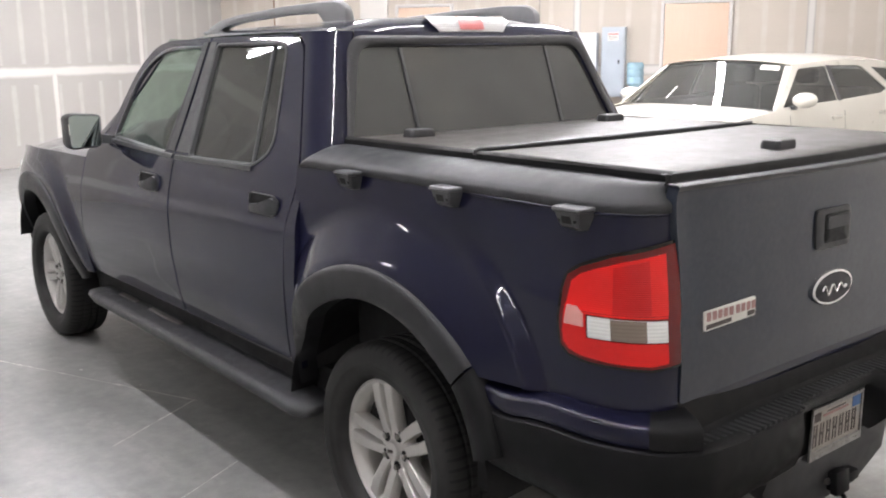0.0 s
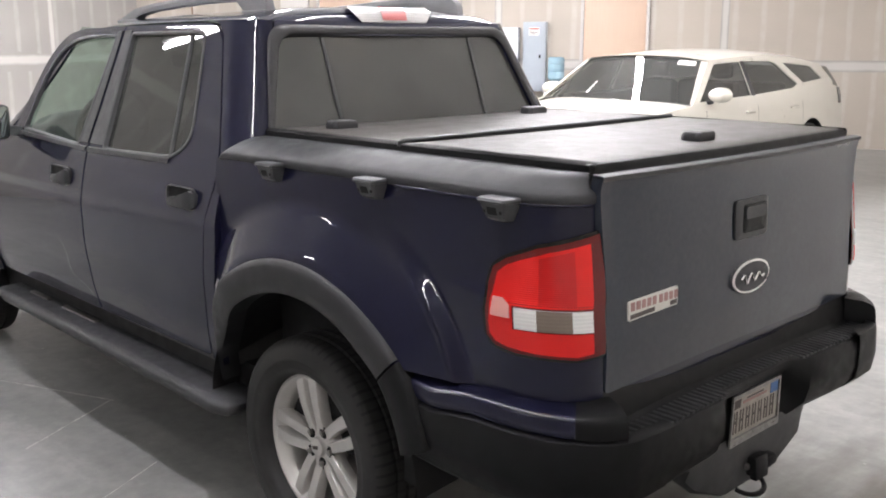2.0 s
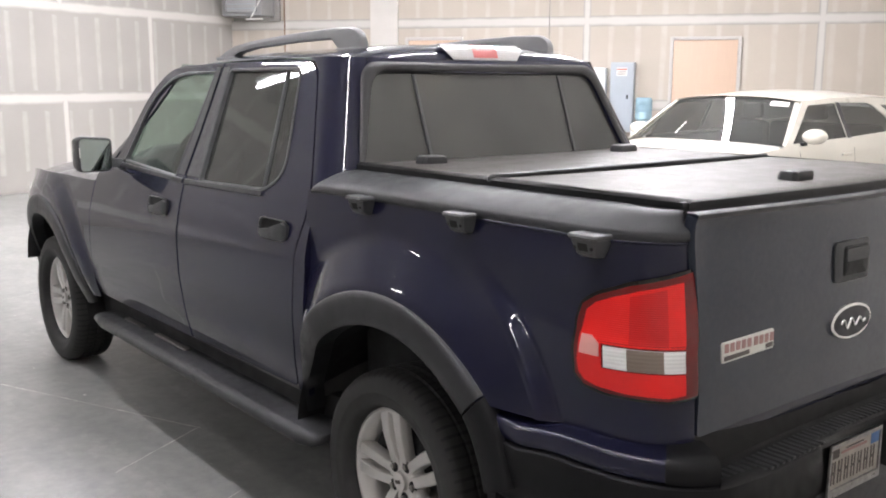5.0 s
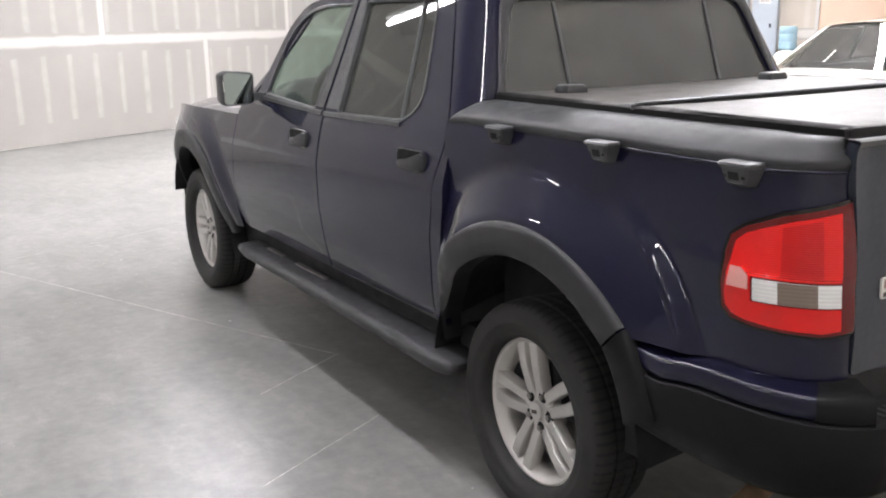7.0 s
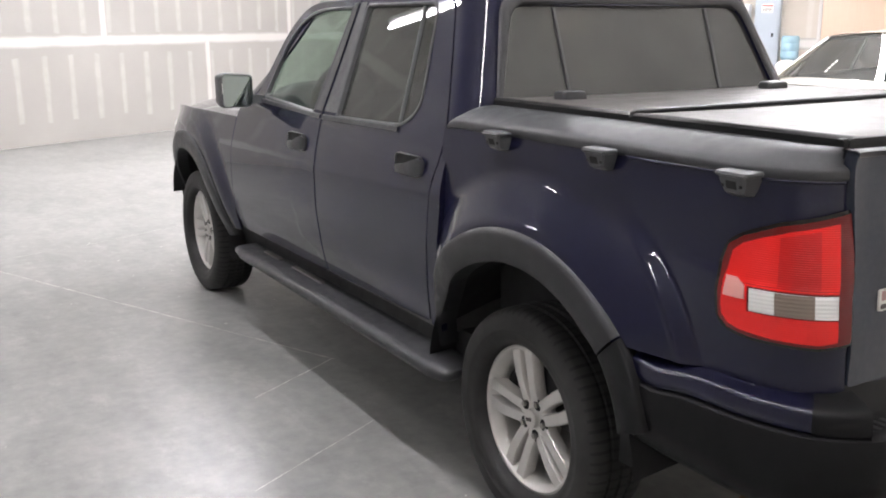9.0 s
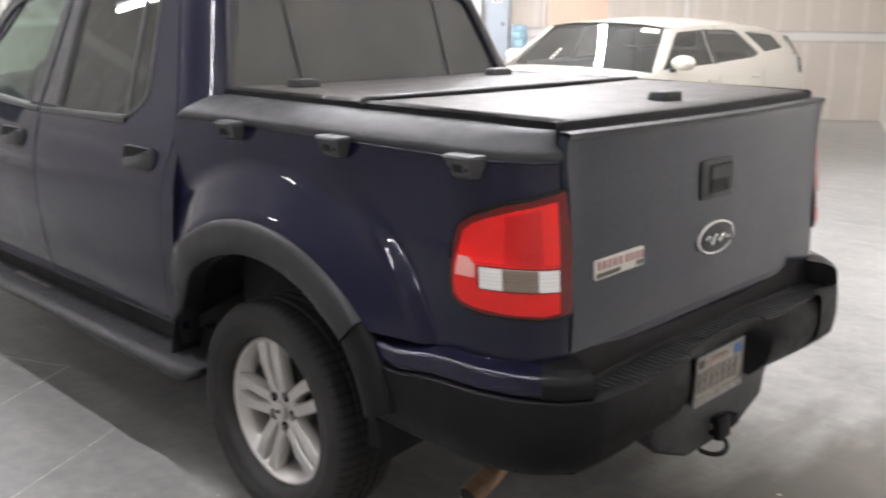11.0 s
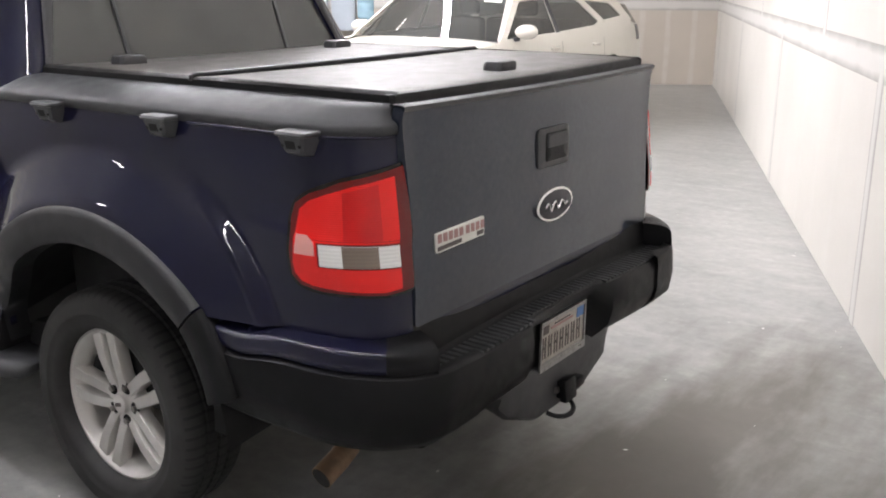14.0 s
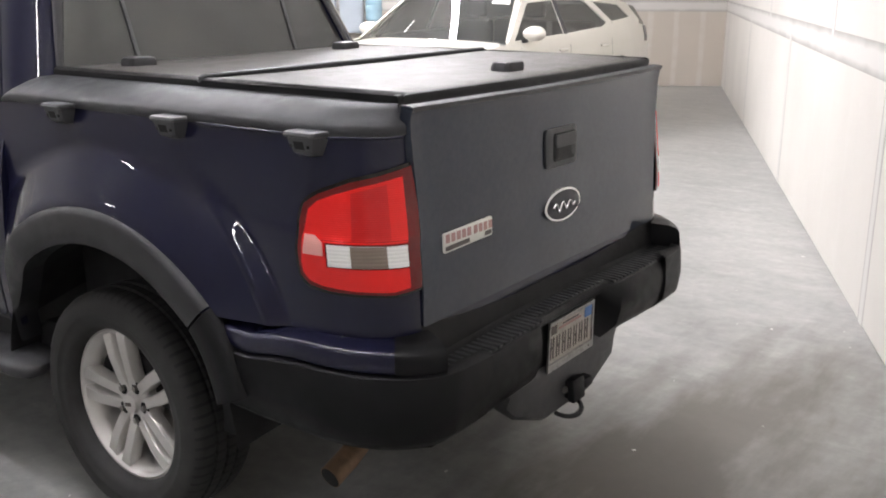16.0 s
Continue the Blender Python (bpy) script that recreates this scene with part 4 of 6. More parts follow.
for sx in (-1, 1):
    part("headlamp", box_bm((min(sx * 0.50, sx * 0.80), 3.90, 0.80), (max(sx * 0.50, sx * 0.80), 4.02, 0.99), 0.03), PALE_LENS, nose, "clear headlamp")

# load bed sides
bed = [(0.452, 1.268), (0.462, 1.20), (0.464, 0.56)] + [(0.462, 0.53)] + arc(FLARE_Y, HUB, 0.575, 14, 132, 26) + [(-0.44, 0.785), (-0.80, 0.787), (REAR_Y - REAR_L, 0.79), (REAR_Y - REAR_L, 1.272), (-0.97, 1.270), (-0.78, 1.268), (-0.3, 1.268)]
bed = [p for p in bed if not (p[0] > 0.465)]
bed_l, bed_r = both("bed_side", skin(bed, [], bed_place, back_left, spans(-0.45, 0.46, 0.02) + spans(-0.74, -0.45, 0.005) + spans(-1.1, -0.72, 0.015), spans(0.5, 0.78, 0.02) + spans(0.78, 1.06, 0.006) + spans(1.06, 1.29, 0.018), 0.02), PAINT, truck)

# moulded rail cap along each bed side
PROFILE = [(-0.006, -0.010), (0.003, -0.009), (0.006, -0.004), (0.006, 0.010), (0.002, 0.018), (-0.014, 0.029), (-0.060, 0.049), (-0.10, 0.059), (-0.150, 0.061), (-0.155, 0.02)]
for sx in (-1, 1):
    rows = []
    ss = [0.428, 0.424, 0.414, 0.40, 0.38, 0.34, 0.28] + spans(0.28, REAR_Y - REAR_L, 0.04) + [REAR_Y - REAR_L]
    for s in ss:
        p = Vector(bed_place(s, 1.28))
        q = Vector(bed_place(s - 0.01, 1.28)) if s > REAR_Y - REAR_L + 0.02 else Vector(bed_place(s + 0.01, 1.28))
        d = (q - p) if s > REAR_Y - REAR_L + 0.02 else (p - q)
        nrm = Vector((d.y, -d.x, 0)).normalized()
        nose_f = math.sqrt(1 - (1 - min(1.0, max(0.0, (0.430 - s) / 0.07))) ** 2)
        tail = min(1.0, max(0.0, (s - (REAR_Y - REAR_L)) / 0.34))
        near = min(1.0, max(0.0, (s - (REAR_Y - REAR_L)) / 0.13))
        thin = 0.90 + 0.10 * near * (2 - near)
        row = []
        for a, b in PROFILE:
            inn = a if a > -0.02 else a * (0.25 + 0.75 * tail)
            v = p + nrm * (inn if nrm.x < 0 else -inn)
            row.append((sx * abs(v.x), v.y, 1.333 - (0.061 - b) * thin - (1 - nose_f) * (0.055 * (b + 0.02) / 0.08)))
        rows.append(row)
    part("bed_rail_cap", grid_bm(rows), FLARE, truck, "grey moulded bed rail cap", 50)


# a thin rolled edge of the metal shows under the cap
for sx in (-1, 1):
    line = [bed_place(s, 1.2625) for s in spans(-0.40, REAR_Y - REAR_L + 0.01, 0.03)]
    part("rolled_edge", tube_bm([(-sx * (x - 0.0015), y, z) for x, y, z in line], 0.004, 8), PAINT, truck, "", 60)


def tie_down(y, k):
    """A cleat under the rail cap: a flat hood over a tapering foot with a dark socket."""
    sx = 1 if k else -1
    x = bed_half(y, 1.25)
    top = 1.276
    rows = []
    for z, o, a, b in ((0.002, 0.042, -0.006, -0.088), (0.0, 0.050, -0.003, -0.091), (-0.006, 0.053, -0.002, -0.092), (-0.010, 0.051, -0.004, -0.090), (-0.013, 0.030, -0.010, -0.084)):
        rows.append([(sx * (x + q), y + p, top + z) for q, p in ((-0.012, a), (o - 0.006, a), (o, a - 0.006), (o, b + 0.006), (o - 0.006, b), (-0.012, b))])
    b = part("tie_down_cleat", grid_bm(rows, True, True), CLEAT, truck, "grey tie-down cleat", 30)
    rows = []
    for z, o, a, e in ((-0.011, 0.0475, -0.007, -0.087), (-0.026, 0.0445, -0.011, -0.083), (-0.046, 0.0385, -0.018, -0.076), (-0.054, 0.026, -0.022, -0.072), (-0.056, 0.0, -0.023, -0.071)):
        rows.append([(sx * (x + q), y + p, top + z) for q, p in ((-0.012, a), (o - 0.006, a), (o, a - 0.007), (o, e + 0.007), (o - 0.006, e), (-0.012, e))])
    part("foot", grid_bm(rows, True, True), CLEAT, b, "grey cleat foot", 30)
    rows = [[(sx * (x + q), y + p, top + z) for p in (-0.032, -0.062)] for q, z in ((0.0470, -0.0195), (0.0454, -0.027), (0.0424, -0.038))]
    part("socket", grid_bm(rows), SEAM, b)
    for p in (-0.021, -0.073):
        part("screw", moved(revolve_bm([(0.0, 0.0045), (0.002, 0.004), (0.0025, 0.0)], 10), Matrix.Translation((sx * (x + 0.0425), y + p, top - 0.031)) @ Matrix.Rotation(radians(0 if sx > 0 else 180), 4, "Z")), SEAM, b)


for y in (0.156, -0.309, -0.770):
    tie_down(y, False)
    tie_down(y, True)

# wheel flares
def flare(cy, k, a0, a1, label):
    sx = 1 if k else -1
    half = bed_half if cy == 0 else wing_half
    mid, grow = (FLARE_Y, 0.022) if cy == 0 else (cy, 0.0)
    rows = []
    for i in range(45):
        w = radians(a0 + (a1 - a0) * i / 44)
        row = []
        for r, o in ((0.620, -0.016), (0.617, 0.002), (0.609, 0.010), (0.596, 0.014), (0.560, 0.015), (0.524, 0.012), (0.512, 0.004), (0.508, -0.06)):
            y, z = mid + (r + grow) * math.cos(w), HUB + (r + grow) * math.sin(w)
            if cy == 0:
                y = min(y, 0.462)
            hx = half(mid + 0.6 * math.cos(w), max(0.42, HUB + 0.6 * math.sin(w)))
            row.append((sx * (hx + o), y, z))
        rows.append(row)
    return part("wheel_flare", grid_bm(rows, False), WHEEL_FLARE, truck, label, 50)


for k in (False, True):
    flare(0.0, k, 12, 136, "dark grey plastic wheel flare")
    flare(WHEELBASE, k, 24, 172, "dark grey plastic wheel flare")
    sx = 1 if k else -1
    # the flare's lower leg behind the rear wheel
    rows = []
    for i in range(13):
        w = radians(136.6 + 23 * i / 12)
        row = []
        pull = 1 - 0.045 * (i / 12)
        for r, o in ((0.645, -0.03), (0.640, 0.004), (0.630, 0.012), (0.595, 0.016), (0.548, 0.013), (0.534, 0.006), (0.530, -0.06)):
            y, z = FLARE_Y + r * pull * math.cos(w), HUB + r * math.sin(w)
            row.append((sx * (bed_half(-0.5, 0.70) + o), y, z))
        rows.append(row)
    part("wheel_flare", grid_bm(rows, False, True), BUMPER_DIM, truck, "black plastic flare leg", 50)
    # wheel-arch liners
    for cy in (0.0, WHEELBASE):
        rows = []
        for i in range(25):
            w = radians((4 if cy == 0 else 20) + (172 if cy == 0 else 168) * i / 24)
            rows.append([(sx * x, cy + 0.53 * math.cos(w), HUB + 0.53 * math.sin(w)) for x in (0.90, 0.80, 0.55)])
        ln = grid_bm(rows)
        back = bmesh.new()
        back.faces.new([back.verts.new((sx * 0.55, cy + a, HUB + b)) for a, b in arc(0, 0, 0.53, 4 if cy == 0 else 20, 176 if cy == 0 else 188, 24)])
        part("arch_liner", join(ln, back), DARK, truck)

# tailgate
def gate_place(x, z):
    y = smoothed([0.78, 0.90, 1.10, 1.25, 1.30, 1.32, 1.36], [-1.036, -1.040, -1.028, -1.010, -1.006, -1.012, -1.016], z, 0.02)
    lip = min(1.0, max(0.0, (abs(x) - 0.685) / 0.07)) ** 2 * min(1.0, max(0.0, (z - 0.98) / 0.30))
    return (x, y + 0.010 * (x / 0.735) ** 2 - 0.005 * lip, z)


gate = round_poly([(-0.738, 0.797), (0.738, 0.797), (0.743, 1.05), (0.757, 1.328), (-0.757, 1.328), (-0.743, 1.05)], [0.015, 0.015, 0.3, 0.02, 0.02, 0.3], 4)
sh = skin(gate, [], gate_place, lambda p: Vector((0, -1, 0)), [-0.75, -0.735, -0.72, -0.70, -0.68] + spans(-0.65, 0.65, 0.09) + [0.68, 0.70, 0.72, 0.735, 0.75], spans(0.8, 1.34, 0.025), 0.03)
tailgate = skin_part("tailgate", sh, DUSTY, truck, "dusty dark blue tailgate")
sh[0].free()
part("top_cap", grid_bm([[(x, gate_place(x, 1.328)[1] + a, 1.328 + b) for a, b in ((-0.002, -0.010), (-0.003, 0.001), (0.006, 0.004), (0.036, 0.004), (0.040, -0.03))] for x in [-0.757 + 1.514 * i / 30 for i in range(31)]], False), PLASTIC, tailgate)


def raised(outline, place, low, high, dome=0.0):
    """A flat badge with thickness, its outline in the panel's coordinates."""
    n = len(outline)
    c = Vector((sum(p[0] for p in outline) / n, sum(p[1] for p in outline) / n))

    def at(p, o):
        a = Vector(place(p[0], p[1]))
        return a + Vector((0, -o, 0))

    rows = [[at(p, low) for p in outline], [at(p, high * 0.8) for p in outline], [at(tuple(c + (Vector(p) - c) * 0.97), high) for p in outline], [at(tuple(c + (Vector(p) - c) * 0.5), high + dome * 0.8) for p in outline], [at(tuple(c + (Vector(p) - c) * 0.02), high + dome) for p in outline]]
    bm = grid_bm(rows, True, False)
    bm.faces.new([bm.verts.new(r) for r in rows[-1]])
    bmesh.ops.remove_doubles(bm, verts=bm.verts, dist=1e-5)
    bmesh.ops.recalc_face_normals(bm, faces=bm.faces)
    return bm


def oval(cx, cz, a, b, n=40):
    return [(cx + a * math.cos(2 * math.pi * k / n), cz + b * math.sin(2 * math.pi * k / n)) for k in range(n)]


# latch handle in its dished plate
hx, hz = -0.012, 1.155
plate = part("latch_plate", raised(round_poly([(hx - 0.105, hz - 0.055), (hx + 0.100, hz - 0.055), (hx + 0.100, hz + 0.055), (hx - 0.105, hz + 0.055)], 0.018, 4), gate_place, -0.004, 0.007), FLARE, tailgate, "dark grey latch plate")
part("latch_dish", raised(round_poly([(hx - 0.060, hz - 0.040), (hx + 0.090, hz - 0.040), (hx + 0.090, hz + 0.042), (hx - 0.060, hz + 0.042)], 0.014, 4), gate_place, 0.0, 0.0085), BUMPER_DIM, plate)
part("latch_grip", raised(round_poly([(hx - 0.05, hz + 0.000), (hx + 0.082, hz + 0.000), (hx + 0.082, hz + 0.036), (hx - 0.05, hz + 0.036)], 0.01, 4), gate_place, 0.0, 0.013), FLARE, plate)
EMBLEM_X = 0.0
em = part("emblem", raised(oval(EMBLEM_X, 0.984, 0.122, 0.050), gate_place, -0.002, 0.0105, 0.0), CHROME, tailgate, "oval chrome-rimmed emblem")
part("emblem_field", raised(oval(EMBLEM_X, 0.984, 0.113, 0.0435), gate_place, 0.0, 0.0112, 0.001), surface("emblem_dark", (0.040, 0.040, 0.045), 0.40, spec=0.3), em)
wave = []
for i in range(41):
    x = -0.073 + 0.146 * i / 40
    a = gate_place(x, 0.984)
    wave.append((x, a[1] - 0.0135, 0.982 + (0.022 if i < 14 else 0.013) * math.sin(i * 0.47) * (1 - abs(i - 20) / 34)))
part("emblem_mark", tube_bm(wave, 0.0038, 8), CHROME, em)
BADGE_RED = surface("badge_red", (0.36, 0.20, 0.19), 0.5)
bd = part("model_badge", raised(round_poly([(-0.655, 0.967), (-0.425, 0.972), (-0.425, 1.022), (-0.655, 1.017)], 0.006, 3), gate_place, -0.002, 0.006), PLATE_WHITE, tailgate, "pale badge with red and dark bars")
for i in range(9):
    x = -0.648 + 0.0245 * i + (0.006 if i > 4 else 0)
    part("badge_mark", raised([(x, 0.992), (x + 0.017, 0.992), (x + 0.017, 1.014), (x, 1.014)], gate_place, 0.0, 0.0075), BADGE_RED, bd)
part("badge_mark", raised([(-0.65, 0.972), (-0.54, 0.975), (-0.54, 0.986), (-0.65, 0.983)], gate_place, 0.0, 0.0075), LETTER_GREY, bd)
part("badge_mark", raised([(-0.465, 0.976), (-0.432, 0.977), (-0.432, 0.989), (-0.465, 0.988)], gate_place, 0.0, 0.0075), LETTER_GREY, bd)

# dark slot beside the tailgate, and the body behind and below it
inner = box_bm((-0.72, -0.975, 0.50), (0.72, 0.35, 1.26))
part("bed_box", inner, DARK, truck)
part("underbody", join(box_bm((-0.80, -0.45, 0.36), (0.80, 4.0, 0.52)), box_bm((-0.82, 0.58, 0.42), (0.82, 2.62, 0.53))), DARK, truck)
part("cab_floor", box_bm((-0.84, 0.50, 0.50), (0.84, 2.6, 0.62)), INTERIOR, truck)

# tail lamps wrap the corners
EDGE_RED = lens_material("edge_red_lens", (0.15, 0.004, 0.004), 60)
PINK_LENS = lens_material("pale_red_lens", (0.90, 0.42, 0.38), 60)
SHADE = lens_material("shade_lens", (0.26, 0.20, 0.16), 34)
LAMP = [(REAR_Y - 0.305, 0.903), (REAR_Y - 0.305, 1.208), (-1.031, 1.199), (-0.909, 1.174), (-0.830, 1.144), (-0.790, 1.115), (-0.776, 1.07), (-0.770, 0.99), (-0.774, 0.93), (-0.800, 0.905), (-0.85, 0.896), (-1.0, 0.892)]
LAMP = round_poly(LAMP, [0.01, 0.02, 0, 0, 0.03, 0.03, 0, 0, 0.03, 0.02, 0.02, 0], 4)


def lifted(o):
    def f(s, z):
        a, b, c0 = bed_place(s, z), bed_place(s + 0.004, z), bed_place(s - 0.004, z)
        d = Vector(c0) - Vector(b)
        nn = Vector((d.y, -d.x, 0)).normalized()
        if nn.x > 0 and a[1] > -0.95 or nn.y > 0.2:
            nn = -nn
        bulge = o + 0.005 + 0.006 * math.sin(max(0, min(1, (z - 0.89) / 0.31)) * math.pi)
        return (a[0] + nn.x * bulge, a[1] + nn.y * bulge, z)
    return f


def lamp_piece(name, pts, o, mat, parent, k, label=""):
    sh = skin(pts, [], lifted(o), back_left, spans(-1.095, -0.77, 0.02), spans(0.89, 1.2, 0.04), 0.012)
    ob = skin_part(name, sh, mat, parent, label, k)
    sh[0].free()
    return ob


for k in (False, True):
    tl = lamp_piece("tail_lamp", LAMP, 0.004, LENS_RIM, truck, k, "red wrap-round tail lamp with a clear band")
    lamp_piece("edge_lens", [(-1.089, 0.909), (-1.089, 1.200), (-1.03, 1.190), (-0.909, 1.165), (-0.833, 1.135), (-0.798, 1.110), (-0.786, 1.07), (-0.780, 0.99), (-0.783, 0.936), (-0.806, 0.914), (-0.855, 0.904), (-1.0, 0.899)], 0.006, EDGE_RED, tl, k, "dark red lens edge")
    lamp_piece("brake_lens", [(-1.046, 1.030), (-1.045, 1.177), (-1.02, 1.173), (-0.935, 1.156), (-0.870, 1.135), (-0.834, 1.119), (-0.811, 1.098), (-0.797, 1.030)], 0.008, RED_LENS, tl, k, "bright red lens")
    lamp_piece("deep_lens", [(-1.000, 1.031), (-0.998, 1.161), (-0.912, 1.141), (-0.910, 1.031)], 0.0095, DEEP_RED, tl, k, "darker red lens")
    lamp_piece("reverse_lens", [(-1.045, 0.968), (-1.045, 1.020), (-0.856, 1.020), (-0.856, 0.968)], 0.010, PALE_LENS, tl, k, "clear ribbed lens")
    lamp_piece("bulb_shade", [(-0.990, 0.9685), (-0.990, 1.0195), (-0.908, 1.0195), (-0.908, 0.9685)], 0.0115, SHADE, tl, k, "brownish ribbed lens")
    lamp_piece("lower_lens", [(-1.046, 0.914), (-1.046, 0.964), (-0.850, 0.964), (-0.850, 1.024), (-1.046, 1.024), (-1.046, 1.029), (-0.797, 1.029), (-0.791, 0.970), (-0.794, 0.944), (-0.808, 0.926), (-0.835, 0.917), (-0.90, 0.910), (-1.0, 0.907)], 0.008, RED_LENS, tl, k)
    lamp_piece("side_reflector", [(-0.846, 0.992), (-0.846, 1.024), (-0.828, 1.040), (-0.804, 1.040), (-0.799, 0.992)], 0.0112, PINK_LENS, tl, k, "pale red facet near the lamp's outer edge")

# rear bumper: painted corners over black, with a low step between them
def corner_path(n_arc=16):
    pts = [(-0.918 - 0.007 * min(1.0, k / 3), -0.50 - 0.0375 * k) for k in range(9)]
    for i in range(1, n_arc + 1):
        w = math.pi / 2 * i / n_arc
        pts.append((-0.925 + 0.225 * (1 - math.cos(w)), -0.80 - 0.325 * math.sin(w)))
    pts += [(-0.66, -1.131), (-0.60, -1.135)]
    return [Vector(p) for p in pts]


def shoulder_lift(y):
    """The painted shoulder dips behind the wheel and rises again to the corner."""
    return smoothed([-1.2, -1.05, -0.90, -0.78, -0.70, -0.62, -0.55, -0.45], [-0.006, -0.003, 0.003, 0.004, -0.003, -0.020, -0.014, -0.006], y, 0.03)


def sweep(path, profile, sx, drop=0.0):
    rows = []
    for i, p in enumerate(path):
        d = path[min(i + 1, len(path) - 1)] - path[max(i - 1, 0)]
        nn = Vector((d.y, -d.x)).normalized()
        if nn.x * -1 + nn.y * -1 < 0:
            nn = -nn
        up = shoulder_lift(p.y)
        rows.append([(sx * (p + nn * o).x, (p + nn * o).y, z + up * zz - drop) for o, z, zz in profile])
    return rows


bumper = part("rear_bumper", box_bm((-0.6, -1.0, 0.5), (0.6, -0.99, 0.6)), DARK, truck, "black step bumper with dark blue corners")
path = corner_path()
for sx in (1, -1):
    painted = [(-0.08, 0.789, 0.6), (-0.040, 0.786, 1), (-0.020, 0.784, 1)] + [(-0.0045 + 0.015 * math.cos(radians(a)), 0.766 + 0.014 * math.sin(radians(a)), 1) for a in range(84, -1, -7)] + [(0.0115, 0.750, 1), (0.0115, 0.742, 1), (0.0098, 0.733, 1), (0.007, 0.727, 1), (0.0, 0.722, 1), (-0.02, 0.721, 1)]
    part("painted_corner", grid_bm(sweep(path[:17], painted, sx), False), PAINT, bumper, "dark blue bumper corner", 60)
    black = [(-0.02, 0.724, 1), (0.004, 0.721, 1), (0.013, 0.715, 1), (0.015, 0.69, 0.6), (0.011, 0.61, 0), (-0.007, 0.545, 0), (-0.05, 0.505, 0), (-0.10, 0.495, 0)]
    part("lower_corner", grid_bm(sweep(path, black, sx), False), BUMPER_DIM, bumper, "black bumper corner", 50)
    # black block between the painted corner and the step
    block = [(-0.09, 0.794, 1), (-0.030, 0.790, 1), (-0.004, 0.782, 1), (0.006, 0.774, 1), (0.011, 0.762, 1), (0.012, 0.740, 1), (0.008, 0.724, 1), (-0.02, 0.716, 1)]
    rows = sweep(path[16:22], block, sx)
    last = [(x, y + 0.001, min(z, 0.708)) for x, y, z in rows[-1]]
    part("end_block", grid_bm(rows + [last]), BUMPER_DIM, bumper, "", 35)


def step_in(x):
    """How far the step's edge draws forward towards the corners."""
    return 0.022 * max(0.0, (abs(x) - 0.52) / 0.24) ** 1.6


MID = [(-1.012, 0.796), (-1.020, 0.775), (-1.030, 0.712), (-1.04, 0.706), (-1.118, 0.702), (-1.132, 0.696), (-1.139, 0.686), (-1.145, 0.65), (-1.141, 0.60), (-1.123, 0.545), (-1.085, 0.505), (-1.03, 0.495)]
DISH = [(-1.012, 0.796), (-1.020, 0.775), (-1.030, 0.712), (-1.04, 0.706), (-1.090, 0.702), (-1.102, 0.697), (-1.107, 0.690), (-1.106, 0.672), (-1.080, 0.656), (-1.074, 0.555), (-1.066, 0.485), (-1.03, 0.475)]
mid_rows = []
for x, prof in ((-0.765, MID), (-0.70, MID), (-0.62, MID), (-0.54, MID), (-0.40, MID), (-0.31, MID), (-0.245, DISH), (0.195, DISH), (0.26, MID), (0.40, MID), (0.54, MID), (0.62, MID), (0.70, MID), (0.765, MID)):
    mid_rows.append([(x, y + (step_in(x) if y < -1.06 else 0), z) for y, z in prof])
part("step_face", grid_bm(mid_rows), BUMPER_DIM, bumper, smooth=30)
part("rear_sill", grid_bm([[(x, -1.022 + o + 0.010 * (x / 0.735) ** 2, z) for o, z in ((0.02, 0.797), (0.0, 0.792), (-0.003, 0.775), (-0.002, 0.752), (0.006, 0.742))] for x in [-0.735 + 1.47 * i / 16 for i in range(17)]]), PAINT, bumper, "dark blue sill under the tailgate", 60)
ribs = bmesh.new()
for i in range(55):
    x = -0.735 + 1.47 * i / 54
    d = step_in(x) + (0.031 if -0.27 < x < 0.22 else 0.0)
    ribs = join(ribs, box_bm((x - 0.008, -1.126 + d, 0.697), (x + 0.008, -1.045, 0.7055), 0.0015, 1))
part("step_tread", ribs, WHEEL_FLARE, bumper, "ribbed black step tread")
val = []
for x, zb, o in ((-0.385, 0.485, 0.02), (-0.365, 0.43, 0.012), (-0.33, 0.395, 0.0), (-0.15, 0.322, 0.0), (0.15, 0.322, 0.0), (0.33, 0.395, 0.0), (0.365, 0.43, 0.012), (0.385, 0.485, 0.02)):
    val.append([(x, -1.00, 0.520), (x, -1.072 + o, 0.51), (x, -1.080 + o, 0.48), (x, -1.066 + o, zb + 0.012), (x, -1.050 + o, zb), (x, -0.98, zb + 0.02)])
part("valance", grid_bm(val), PLASTIC, bumper, "black lower valance", 35)

# licence plate with its frame; the characters are plain bars
lp = part("licence_plate", moved(box_bm((-0.1525, -0.003, -0.076), (0.1525, 0.0, 0.076), 0.001), Matrix.Translation((-0.004, -1.084, 0.575)) @ Matrix.Rotation(radians(3), 4, "X")), surface("worn_plate", (0.40, 0.365, 0.32), 0.5, vary=0.16, scale=24), bumper, "white licence plate with dark bars")


def on_plate(x0, x1, z0, z1, mat, name="plate_mark", o=0.0045):
    part(name, moved(box_bm((x0, -o - 0.001, z0), (x1, -0.002, z1)), Matrix.Translation((-0.004, -1.084, 0.575)) @ Matrix.Rotation(radians(3), 4, "X")), mat, lp)


